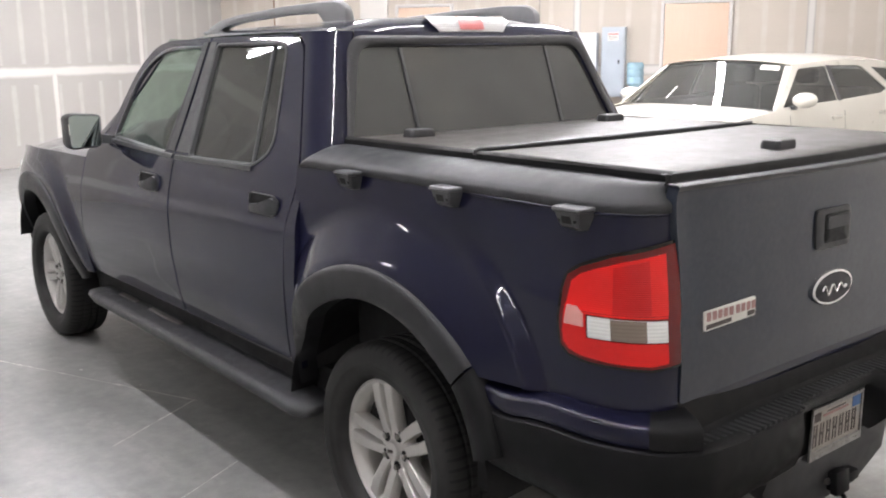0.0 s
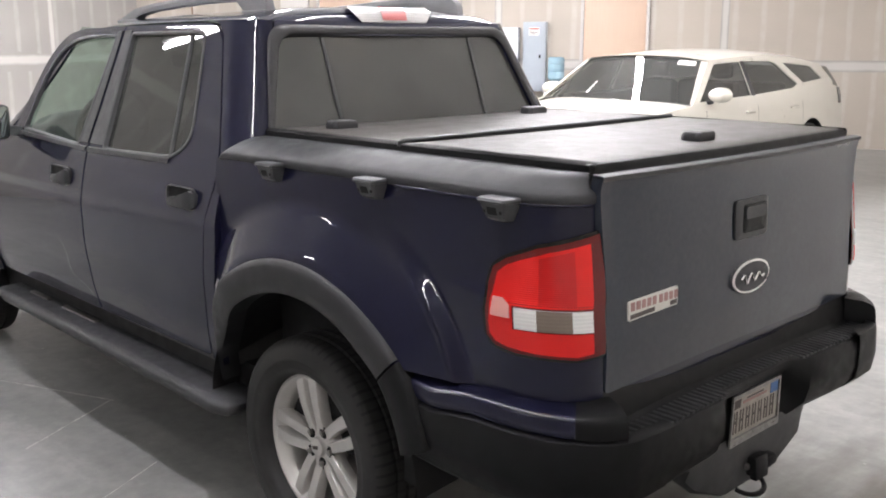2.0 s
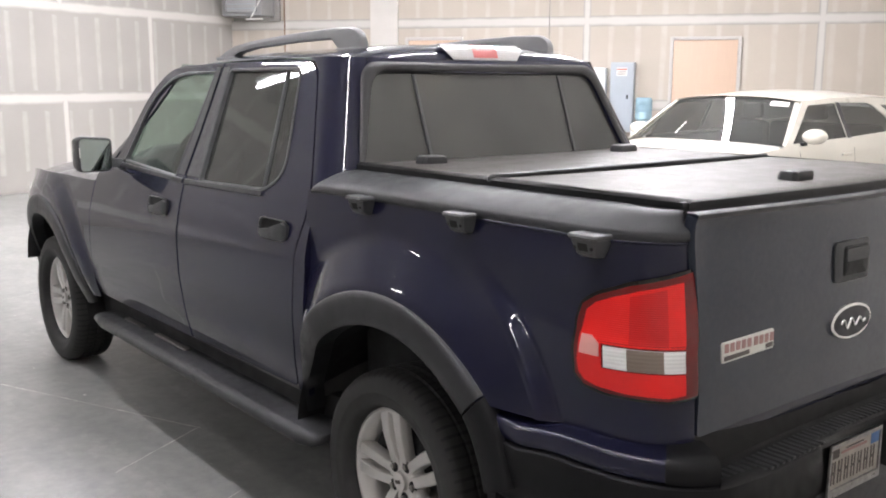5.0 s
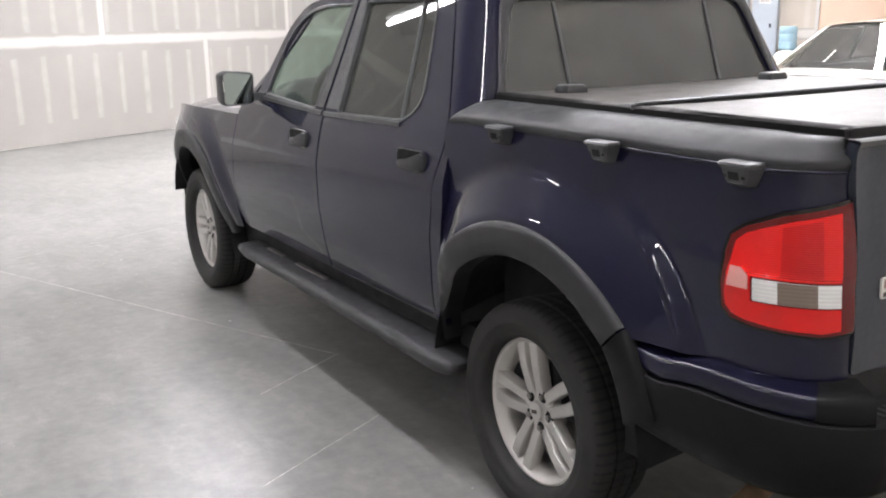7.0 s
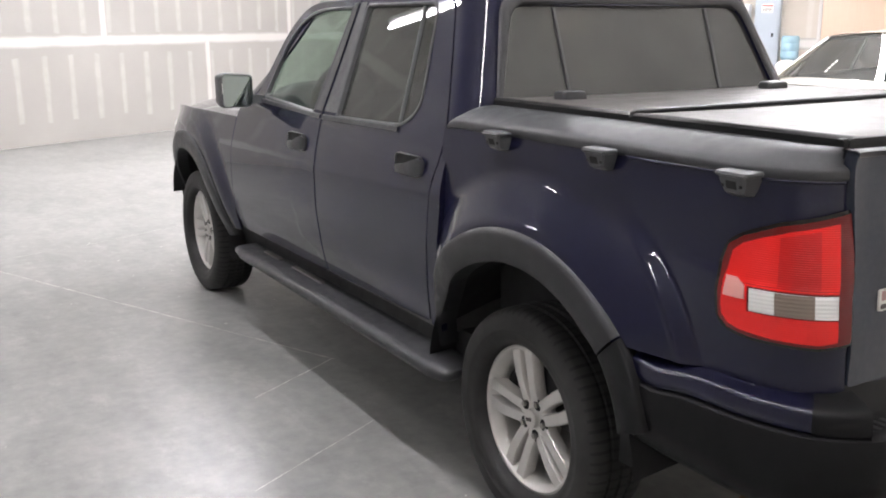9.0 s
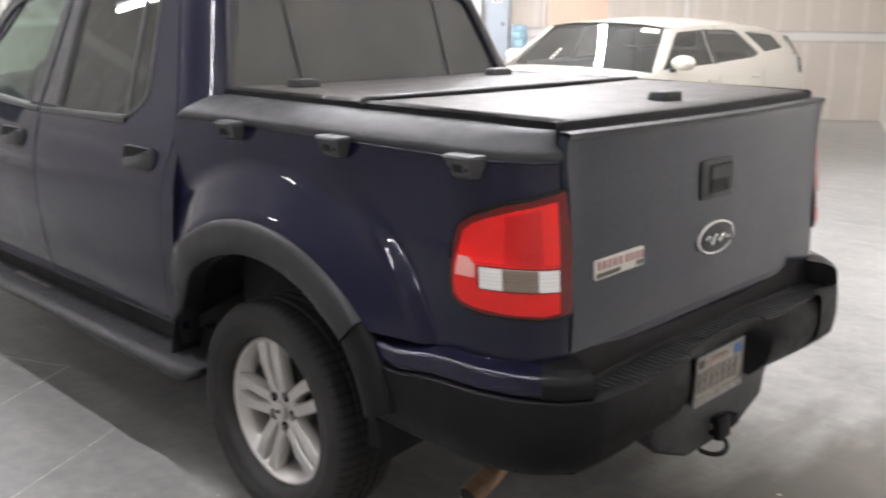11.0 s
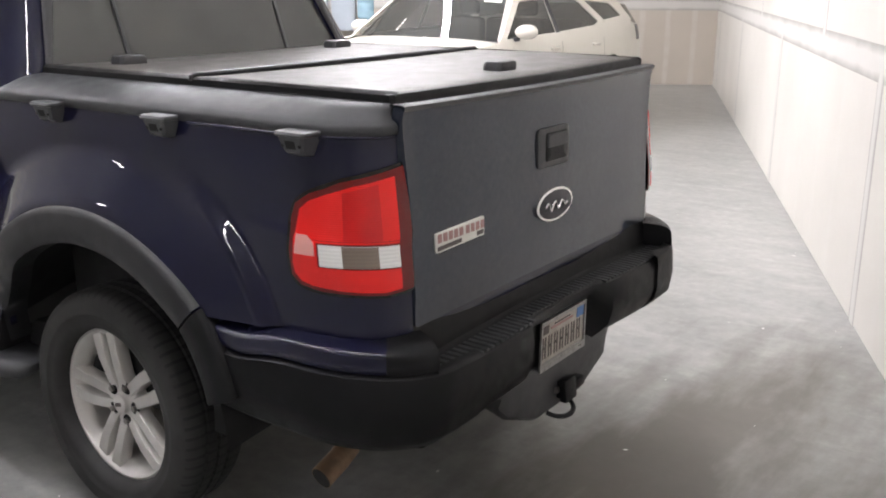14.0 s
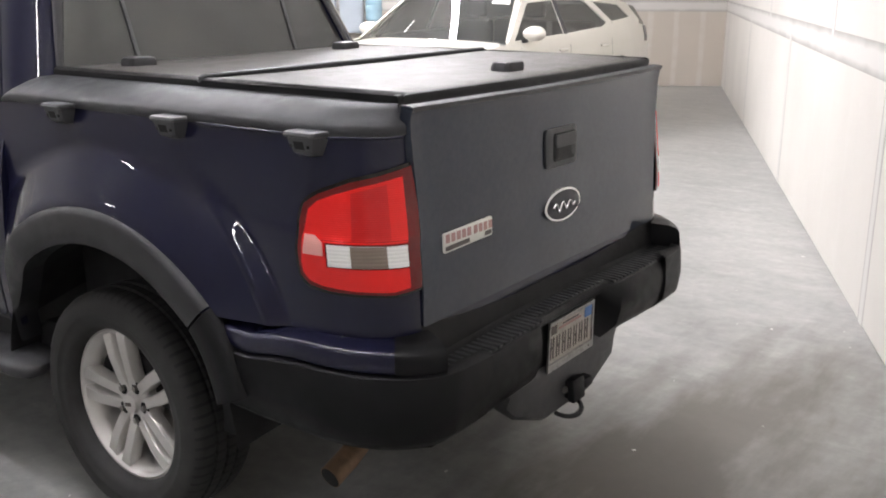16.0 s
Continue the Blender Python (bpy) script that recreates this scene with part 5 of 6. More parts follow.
PLATE_FRAME = surface("worn_plate_frame", (0.34, 0.33, 0.32), 0.34, 0.6, vary=0.25, scale=40)
for x0, x1, z0, z1 in ((-0.158, 0.158, 0.070, 0.082), (-0.158, 0.158, -0.082, -0.058), (-0.158, -0.150, -0.058, 0.070), (0.150, 0.158, -0.058, 0.070)):
    on_plate(x0, x1, z0, z1, PLATE_FRAME, "plate_frame", 0.008)
for x0, x1 in ((-0.12, -0.03), (0.02, 0.13)):
    on_plate(x0, x1, -0.073, -0.067, LETTER_GREY, o=0.0085)
for i in range(7):
    for a0, a1, z0, z1 in ((0.0, 0.007, -0.044, 0.026), (0.017, 0.024, -0.044, 0.026), (0.007, 0.017, -0.012, -0.004)):
        on_plate(-0.140 + 0.0400 * i + a0, -0.140 + 0.0400 * i + a1, z0, z1, LETTER_GREY)
on_plate(-0.085, 0.070, 0.043, 0.050, BADGE_RED)
on_plate(-0.060, 0.050, 0.054, 0.058, LETTER_GREY)
on_plate(0.098, 0.147, 0.032, 0.068, BLUE_PRINT)
on_plate(-0.147, -0.100, 0.036, 0.062, LETTER_GREY)

# tow bar: receiver tube, pin, safety loop
hitch = part("tow_receiver", join(box_bm((-0.022, -1.090, 0.358), (0.042, -0.90, 0.420), 0.004), box_bm((-0.030, -1.108, 0.351), (0.050, -1.084, 0.427), 0.006)), BUMPER_DIM, bumper, "black tow receiver")
part("safety_loop", tube_bm([(-0.05 + 0.070 * math.cos(w), -1.085 - 0.045 * math.sin(w), 0.350 - 0.016 * math.sin(w)) for w in [math.pi * i / 14 for i in range(15)]], 0.008, 8), BUMPER_DIM, hitch)
part("hitch_pin", tube_bm([(-0.04, -1.078, 0.392), (0.085, -1.078, 0.392)], 0.009, 8), STEEL, hitch)
part("socket_cover", box_bm((0.055, -1.105, 0.370), (0.118, -1.055, 0.405), 0.01), BUMPER_DIM, hitch)

# exhaust tail pipe turned out behind the wheel
pp = [(-0.40, -0.30, 0.42), (-0.42, -0.50, 0.40), (-0.45, -0.60, 0.365), (-0.495, -0.648, 0.328), (-0.55, -0.662, 0.302), (-0.62, -0.664, 0.278), (-0.695, -0.660, 0.256)]
tail = part("tail_pipe", tube_bm(pp, 0.034, 20), RUST, truck, "warm-toned steel tail pipe")
part("pipe_bore", tube_bm([(-0.694, -0.6602, 0.2562), (-0.6965, -0.6600, 0.2554)], 0.031, 20), SEAM, tail)
part("heat_shield", grid_bm([[(-0.62 - 0.04 * f, -0.60 - 0.14 * f, 0.428), (-0.65 - 0.04 * f, -0.61 - 0.13 * f, 0.405), (-0.66 - 0.04 * f, -0.62 - 0.12 * f, 0.385)] for f in (0, 0.5, 1)]), RUST, truck)

# running boards
for sx in (-1, 1):
    rows = []
    for y, g in ((0.36, 0.35), (0.38, 0.8), (0.46, 1.0), (1.45, 1.0), (2.46, 1.0), (2.56, 0.8), (2.58, 0.35)):
        rows.append([(sx * (0.885 + a * g), y, 0.412 + b * g) for a, b in ((-0.075, 0.014), (0.03, 0.017), (0.055, 0.010), (0.066, -0.012), (0.055, -0.038), (0.0, -0.048), (-0.07, -0.03))])
    board = part("running_board", grid_bm(rows, True, True), PLASTIC, truck, "black running board", 50)
    for y0, y1 in ((2.10, 2.32), (1.58, 1.93)):
        part("tread_insert", box_bm((min(sx * 0.838, sx * 0.862), y0, 0.425), (max(sx * 0.838, sx * 0.862), y1, 0.4335), 0.002), STEEL, board, "bare metal tread strip")
    for y in (0.6, 1.45, 2.4):
        part("bracket", box_bm((min(sx * 0.6, sx * 0.85), y - 0.03, 0.385), (max(sx * 0.6, sx * 0.85), y + 0.03, 0.405), 0.004), DARK, board)

# folding bed cover
def cover_panel(y0, y1):
    w = 0.722
    return grid_bm([[(x * w, y, z) for x in [-1 + i / 10 for i in range(21)]] for y, z in ((y0 - 0.004, 1.322), (y0 - 0.004, 1.340), (y0 + 0.002, 1.348), (y0 + 0.012, 1.3535), (y0 + 0.1, 1.353), ((y0 + y1) / 2, 1.3565), (y1 - 0.1, 1.353), (y1 - 0.012, 1.3535), (y1 - 0.002, 1.348), (y1 + 0.004, 1.340), (y1 + 0.004, 1.322))])


cover = part("bed_cover", cover_panel(-0.272, 0.372), VINYL, truck, "black vinyl folding bed cover", 50)
part("rear_panel", cover_panel(-0.950, -0.290), VINYL, cover, "black vinyl cover panel", 50)
part("hinge_gasket", tube_bm([(-0.728, -0.281, 1.343), (-0.726, -0.281, 1.354), (-0.716, -0.281, 1.358), (-0.6, -0.281, 1.359), (0.6, -0.281, 1.359), (0.716, -0.281, 1.358), (0.728, -0.281, 1.343)], 0.007, 8), PLASTIC, cover, "black rubber hinge gasket")
part("hinge", box_bm((-0.722, -0.290, 1.326), (0.722, -0.272, 1.352), 0.003), SEAM, cover)
# the dimmed plastic darkens the rails for the shaded gap beside the cap
for sx in (-1, 1):
    rows = [[(sx * (0.722 + a), y, z) for a, z in ((-0.012, 1.3565), (0.0, 1.354), (0.008, 1.348), (0.010, 1.333), (0.022, 1.331), (0.026, 1.324), (0.026, 1.305), (0.0, 1.30))] for y in (-0.962, -0.5, 0.0, 0.375)]
    part("side_rail", grid_bm(rows), BUMPER_DIM, cover, "black side rail", 40)
part("end_rail", grid_bm([[(x, y, z) for y, z in ((-0.945, 1.3525), (-0.956, 1.351), (-0.961, 1.345), (-0.962, 1.29), (-0.95, 1.28))] for x in (-0.748, 0.0, 0.748)]), BUMPER_DIM, cover)
for x, y in ((-0.515, 0.236), (0.520, 0.236), (0.02, -0.80)):
    lt = part("latch_block", grid_bm([[(x + a * 0.055 * g, y + b * 0.032 * g, z) for a, b in ((-1, -0.6), (-0.8, -1), (0.8, -1), (1, -0.6), (1, 0.6), (0.8, 1), (-0.8, 1), (-1, 0.6))] for z, g in ((1.353, 1.0), (1.368, 1.0), (1.378, 0.9), (1.381, 0.7))], True, False), PLASTIC, cover, "black cover latch", 30)
    bm = bmesh.new()
    bm.faces.new([bm.verts.new((x + a * 0.0385, y + b * 0.0224, 1.381)) for a, b in ((-1, -0.6), (-0.8, -1), (0.8, -1), (1, -0.6), (1, 0.6), (0.8, 1), (-0.8, 1), (-1, 0.6))])
    part("latch_top", bm, PLASTIC, lt)


# wheels
def tread_rubber():
    """Rubber with cross sipes round the tread."""
    m, t, p = nodes_of("siped_tyre_rubber")
    tc = t.nodes.new("ShaderNodeTexCoord")
    sx = t.nodes.new("ShaderNodeSeparateXYZ")
    link(t, tc.outputs["Object"], sx.inputs[0])
    ang = mathn(t, "ARCTAN2", sx.outputs[1], sx.outputs[2])
    rad = mathn(t, "SQRT", mathn(t, "ADD", mathn(t, "MULTIPLY", sx.outputs[1], sx.outputs[1]), mathn(t, "MULTIPLY", sx.outputs[2], sx.outputs[2])))
    cut = mathn(t, "GREATER_THAN", mathn(t, "SINE", mathn(t, "MULTIPLY", ang, 70.0)), 0.55)
    cut = mathn(t, "MULTIPLY", cut, mathn(t, "GREATER_THAN", rad, 0.347))
    n = noise_node(t, 14, 5)
    base = ramp(t, n.outputs[0], [(0.3, (0.013, 0.0125, 0.0125)), (0.7, (0.026, 0.025, 0.024))])
    link(t, mixc(t, cut, base.outputs[0], (0.006, 0.006, 0.006)), p.inputs["Base Color"])
    p.inputs["Roughness"].default_value = 0.68
    bump_to(t, p, mathn(t, "SUBTRACT", 1.0, cut), 0.6, 0.004)
    return m


TYRE = tread_rubber()


def spoke_bm(off, ang):
    """One flat-faced leg of a twin spoke, from the hub to the rim."""
    rows = []
    for r, w, x1 in ((0.040, 0.021, 0.006), (0.085, 0.0190, 0.015), (0.15, 0.0200, 0.021), (0.200, 0.0225, 0.020), (0.2300, 0.0250, 0.018)):
        o = off * (0.62 + 0.38 * min(1, (r - 0.04) / 0.12))
        rows.append([(x, o + a, r) for x, a in ((x1 - 0.040, -w), (x1 - 0.006, -w), (x1, -w * 0.80), (x1, w * 0.80), (x1 - 0.006, w), (x1 - 0.040, w))])
    return moved(grid_bm(rows, True, True), Matrix.Rotation(radians(ang), 4, "X") @ Matrix.Translation((0.046, 0, 0)))


def wheel(y, side, turn):
    at = Matrix.Translation((side * 0.800, y, HUB)) @ Matrix.Rotation(radians(0 if side > 0 else 180), 4, "Z") @ Matrix.Rotation(radians(turn), 4, "X")
    barrel = revolve_bm([(-0.10, 0.205), (-0.10, 0.222), (-0.07, 0.205), (0.03, 0.203), (0.052, 0.216), (0.062, 0.225), (0.069, 0.2285), (0.073, 0.235), (0.071, 0.243), (0.055, 0.241)], 56)
    rim = part("wheel", barrel, ALLOY, truck, "silver twin-spoke alloy wheel")
    rim.matrix_local = at
    part("hub", revolve_bm([(0.0, 0.080), (0.044, 0.076), (0.052, 0.068), (0.053, 0.034), (0.058, 0.030), (0.060, 0.0)], 32), ALLOY, rim)
    for j in range(5):
        for o in (-0.0335, 0.0335):
            part("spoke", spoke_bm(o, 72 * j), ALLOY, rim)
    tyre = revolve_bm([(-0.10, 0.222), (-0.112, 0.25), (-0.120, 0.29), (-0.116, 0.335), (-0.104, 0.355), (-0.085, 0.364), (-0.045, 0.367), (-0.043, 0.359), (-0.033, 0.359), (-0.031, 0.3675), (-0.004, 0.368), (-0.002, 0.359), (0.008, 0.359), (0.010, 0.3675), (0.038, 0.367), (0.040, 0.359), (0.050, 0.359), (0.052, 0.366), (0.085, 0.363), (0.104, 0.354), (0.114, 0.335), (0.117, 0.300), (0.1165, 0.293), (0.1135, 0.290), (0.112, 0.272), (0.106, 0.256), (0.090, 0.246), (0.066, 0.241)], 72)
    part("tyre", tyre, TYRE, rim, "black road tyre", 50)
    for j in range(5):
        w = radians(72 * j + 36)
        nut = part("lug_nut", tube_bm([(0.040, 0.057 * math.sin(w), 0.057 * math.cos(w)), (0.064, 0.057 * math.sin(w), 0.057 * math.cos(w))], 0.0095, 6), STEEL, rim)
        part("lug_recess", moved(revolve_bm([(0.0535, 0.0), (0.0548, 0.0185), (0.0530, 0.0205)], 16), Matrix.Translation((0.001, 0.057 * math.sin(w), 0.057 * math.cos(w)))), SEAM, rim)
    part("centre_cap", revolve_bm([(0.058, 0.031), (0.068, 0.029), (0.072, 0.020), (0.073, 0.0)], 24), ALLOY, rim)
    part("cap_mark", moved(box_bm((0.0, -0.014, -0.006), (0.0012, 0.014, 0.006)), Matrix.Translation((0.0722, 0, 0))), LETTER_GREY, rim)
    part("brake_disc", revolve_bm([(-0.03, 0.05), (-0.03, 0.165), (-0.015, 0.165), (-0.015, 0.05)], 32), STEEL, rim)
    part("wheel_back", revolve_bm([(-0.06, 0.0), (-0.06, 0.205)], 32), DARK, rim)
    return rim


for side in (-1, 1):
    wheel(0.0, side, 14)
    wheel(WHEELBASE, side, 24)
part("rear_axle", tube_bm([(-0.7, 0, HUB), (0.7, 0, HUB)], 0.05, 12), DARK, truck)

# inside the cab
def seat(x, y):
    back = grid_bm([[(x + a * w, y + dy + b, z) for a, b in ((-1, 0), (-0.9, 0.05), (0, 0.07), (0.9, 0.05), (1, 0), (0.9, -0.07), (0, -0.08), (-0.9, -0.07))] for z, w, dy in ((0.80, 0.22, 0.0), (0.95, 0.25, -0.03), (1.2, 0.24, -0.10), (1.33, 0.19, -0.14), (1.36, 0.12, -0.15))], True, True)
    s = part("front_seat", back, INTERIOR, truck, "grey cloth seat", 60)
    part("cushion", box_bm((x - 0.24, y - 0.05, 0.70), (x + 0.24, y + 0.48, 0.86), 0.05), INTERIOR, s)
    part("headrest", box_bm((x - 0.12, y - 0.21, 1.40), (x + 0.12, y - 0.11, 1.56), 0.04), INTERIOR, s)


seat(-0.38, 1.42)
seat(0.38, 1.42)
part("rear_bench", join(box_bm((-0.66, 0.62, 0.66), (0.66, 1.06, 0.82), 0.05), box_bm((-0.66, 0.56, 0.80), (0.66, 0.68, 1.30), 0.05)), INTERIOR, truck)
DASH = surface("dark_dash_plastic", (0.035, 0.036, 0.036), 0.6, vary=0.15, scale=12, grain=0.2, grain_scale=400)
dash = part("dashboard", grid_bm([[(x, y, z + h * (z > 1.1)) for y, z in ((2.30, 0.85), (2.28, 1.08), (2.31, 1.215), (2.38, 1.245), (2.62, 1.20))] for x, h in ((-0.82, 0.0), (-0.66, 0.01), (-0.60, 0.06), (-0.40, 0.075), (-0.22, 0.06), (-0.14, 0.0), (0.3, 0.0), (0.82, 0.0))]), DASH, truck, "dark dashboard with a raised instrument hood", 60)
wheel_pts = [(-0.42 + 0.19 * math.cos(w), 2.12 - 0.07 * math.sin(w), 1.235 + 0.178 * math.sin(w)) for w in [2 * math.pi * i / 28 for i in range(29)]]
st = part("steering_wheel", join(tube_bm(wheel_pts, 0.017, 8), box_bm((-0.50, 2.105, 1.195), (-0.34, 2.14, 1.275), 0.02), tube_bm([(-0.60, 2.12, 1.235), (-0.24, 2.12, 1.235)], 0.014, 8), tube_bm([(-0.42, 2.12, 1.225), (-0.42, 2.36, 1.10)], 0.03, 8)), DASH, truck)
part("inside_mirror", join(box_bm((-0.11, 1.99, 1.53), (0.13, 2.03, 1.60), 0.015), tube_bm([(0.0, 2.02, 1.58), (0.0, 2.10, 1.66)], 0.01, 8)), PLASTIC, truck)
part("headliner", grid_bm([[(u * 0.64, y, 1.695) for u in (-1, 0, 1)] for y in (0.55, 1.1, 1.8)]), INTERIOR, truck)


# the body's true proportions: a smooth stretch of all that is built above, alike on both sides
STRETCH = np.array((
    (0.00425, -0.02879, -0.11483, 0.10773, -0.01235, 0.14776, 0.06155, -0.00540, -0.04423, 0.00239, -0.00290, -0.08344),
    (0.03926, 0.05700, 0.05961, -0.12866, 0.00042, -0.10246, -0.03593, -0.03072, 0.08740, -0.00219, 0.00594, 0.07407),
    (0.04894, 0.01682, -0.11159, -0.01192, -0.01089, -0.00689, 0.05045, 0.00464, 0.01593, 0.00096, 0.00608, -0.00829)))


def settled(q):
    x, y, z = q[:, 0], q[:, 1], q[:, 2]
    terms = np.stack([np.ones_like(y), y, z, x * x, y * y, y * z, z * z, x * x * y, x * x * z, y ** 3, z * y * y, z * z * y], 1)
    return np.stack([x * (1 + terms @ STRETCH[0]), y + terms @ STRETCH[1], z + terms @ STRETCH[2]], 1)


def settle(me):
    q = np.empty(len(me.vertices) * 3)
    me.vertices.foreach_get("co", q)
    q = q.reshape(-1, 3)
    kept = SKIN_NORMALS.get(me.name)
    if kept:
        old = np.array(kept)
        h = 1e-4
        jac = np.stack([(settled(q + np.eye(3)[k] * h) - settled(q - np.eye(3)[k] * h)) / (2 * h) for k in range(3)], 2)
        turned = np.einsum("nji,nj->ni", np.linalg.inv(jac), old)
        size = np.linalg.norm(turned, axis=1, keepdims=True)
        kept = np.where(size > 1e-6, turned / np.maximum(size, 1e-6), 0.0)
    me.vertices.foreach_set("co", settled(q).ravel())
    me.update()
    if kept is not None:
        me.normals_split_custom_set_from_vertices([tuple(v) for v in kept])


for _ob in truck.children_recursive:
    if _ob.data and not _ob.name.startswith("wheel.") and _ob.name != "wheel" and not (_ob.parent.name == "wheel" or _ob.parent.name.startswith("wheel.")):
        settle(_ob.data)


# ---------------------------------------------------------------- the cream estate car (its front axle at the holder, nose along local +y)
CAR_AT = Matrix.Translation((4.87, 3.51, 0)) @ Matrix.Rotation(radians(90.8), 4, "Z") @ Matrix.Scale(1.025, 4)
car = holder("estate_car", "cream-white estate car with dark glass, parked beyond the pickup", "car", CAR_AT)
CZ = [0.20, 0.35, 0.60, 0.80, 0.95, 1.03, 1.10, 1.46]
CX = [0.85, 0.90, 0.935, 0.932, 0.915, 0.895, 0.865, 0.690]


def car_half(y, z):
    x = smoothed(CZ, CX, z, 0.03)
    if y > 0.15:
        x -= 0.20 * ((y - 0.15) / 0.80) ** 2
    if y < -2.6:
        x -= 0.13 * ((-2.6 - y) / 1.5) ** 2
    return x


def car_place(y, z):
    return (-car_half(y, z), y, z)


CW, CH = 3.05, 0.36
side = [(0.86, 0.24), (0.90, 0.55), (0.84, 0.80), (0.40, 0.905), (-0.10, 0.965), (-0.62, 1.012), (-1.2, 1.02), (-2.0, 1.035), (-3.0, 1.075), (-3.75, 1.10), (-4.02, 1.06), (-4.08, 0.80), (-4.06, 0.40), (-3.9, 0.26), (-3.55, 0.24)]
side += [(-CW + a, b) for a, b in arc(0, CH, 0.40, 197, -17, 20)] + [(-0.45, 0.22)] + [p for p in arc(0, CH, 0.40, 197, -17, 20)]
body_l = skin(side, [], car_place, leftwards, spans(-4.05, 0.9, 0.15), spans(0.24, 1.1, 0.06), 0.02)
both("side_panel", body_l, CREAM, car)
glass_f = round_poly([(-0.70, 1.030), (-1.71, 1.058), (-1.71, 1.388), (-1.19, 1.370)], [0.02, 0.01, 0.01, 0.05], 4)
glass_r = round_poly([(-1.77, 1.060), (-2.62, 1.096), (-2.78, 1.135), (-2.40, 1.382), (-1.77, 1.390)], [0.01, 0.03, 0.03, 0.08, 0.01], 4)
glass_q = round_poly([(-2.93, 1.145), (-3.52, 1.175), (-3.28, 1.318), (-2.60, 1.362)], [0.03, 0.03, 0.05, 0.03], 4)
frame_o = [(-0.55, 1.000), (-1.2, 1.008), (-2.0, 1.022), (-3.0, 1.062), (-3.78, 1.088), (-3.86, 1.13), (-3.60, 1.335), (-2.9, 1.418), (-2.2, 1.440), (-1.7, 1.434), (-1.11, 1.402)]
fr = skin(frame_o, [glass_f, glass_r, glass_q], car_place, leftwards, spans(-3.8, -0.7, 0.2), spans(1.0, 1.44, 0.06), 0.02)
both("window_frame", fr, CREAM, car)


def car_inset(y, z):
    return (-car_half(y, z) + 0.012, y, z)


for gpts in (glass_f, glass_r, glass_q):
    sh = skin(grown(gpts, 1.03), [], car_inset, leftwards, (), (), 0.003)
    for k in (False, True):
        skin_part("window_glass", sh, CAR_GLASS, car, "dark tinted side window", k)
    sh[0].free()
for sx in (-1, 1):
    rows = [[(sx * (car_half(y, z) + 0.002), y, z) for y in (-1.70, -1.74, -1.78)] for z in [1.052 + 0.34 * i / 6 for i in range(7)]]
    part("pillar_cover", grid_bm(rows), PLASTIC, car, "black pillar cover")
    for ys in (-0.80, -1.80, -2.80):
        rows = [[(sx * (car_half(ys + a, z) + 0.0008), ys + a - (0.10 * max(0, 0.75 - z) if ys < -2.5 else 0), z) for a in (-0.003, 0.003)] for z in spans(0.30, 1.02, 0.06)]
        part("door_seam", grid_bm(rows), SEAM, car)
    for ys in (-1.62, -2.58):
        part("door_handle", box_bm((min(sx * 0.88, sx * 0.945), ys - 0.10, 0.885), (max(sx * 0.88, sx * 0.945), ys + 0.08, 0.915), 0.012), CREAM, car)
    m = part("side_mirror", grid_bm([[(sx * (0.90 + 0.105 + a * 0.105), -0.86 + dy + b * 0.0, 1.095 + b * 0.070) for a, b in [(math.cos(w) * g, math.sin(w) * g) for w in [2 * math.pi * i / 20 for i in range(20)]]] for dy, g in ((-0.06, 0.90), (-0.055, 1.0), (0.0, 1.0), (0.05, 0.85), (0.075, 0.5), (0.08, 0.1))], True, True), CREAM, car, "cream door mirror", 60)
    part("arm", box_bm((min(sx * 0.86, sx * 0.93), -0.90, 1.005), (max(sx * 0.86, sx * 0.93), -0.82, 1.04), 0.01), PLASTIC, m)
    # tail lamp
    rows = [[(sx * (car_half(y, z) + 0.004), y, z) for y in (-3.90, -3.97, -4.03)] for z in (0.88, 0.95, 1.02, 1.06)]
    part("tail_lamp", grid_bm(rows), LENS_RIM, car, "dark red tail lamp")

rows = []
for j in range(15):
    w = j / 14
    y = -1.09 - 2.715 * w
    zc = 1.447 + 0.062 * math.sin(min(1, w * 2.2) * math.pi / 2) - 0.10 * max(0, w - 0.35) ** 1.5 / 0.52
    ze = float(np.interp(y, [-3.85, -3.60, -2.9, -2.2, -1.7, -1.09], [1.29, 1.335, 1.418, 1.440, 1.434, 1.402]))
    half = car_half(y, ze)
    rows.append([(u * half, y + 0.05 * (1 - u * u) * (1 - w), ze + (zc - ze) * (1 - abs(u) ** 2.6)) for u in [-1 + i / 12 for i in range(25)]])
part("roof", grid_bm(rows), CREAM, car, smooth=60)
rows = []
for f in [i / 8 for i in range(9)]:
    z = 1.015 + 0.385 * f
    rows.append([(u * (0.835 - 0.165 * f), -0.66 - 0.44 * f + (0.22 - 0.14 * f) * (1 - u * u), z + 0.03 * f * (1 - u * u)) for u in [-1 + i / 10 for i in range(21)]])
ws = part("windscreen", grid_bm(rows), CAR_GLASS, car, "dark windscreen with a paper label")


def on_screen(u0, u1, f0, f1, mat, name):
    rr = []
    for f in (f0, (f0 + f1) / 2, f1):
        z = 1.015 + 0.385 * f
        rr.append([(u * (0.835 - 0.165 * f), -0.66 - 0.44 * f + (0.22 - 0.14 * f) * (1 - u * u) + 0.004, z + 0.03 * f * (1 - u * u) + 0.004) for u in (u0, (u0 + u1) / 2, u1)])
    part(name, grid_bm(rr), mat, ws)


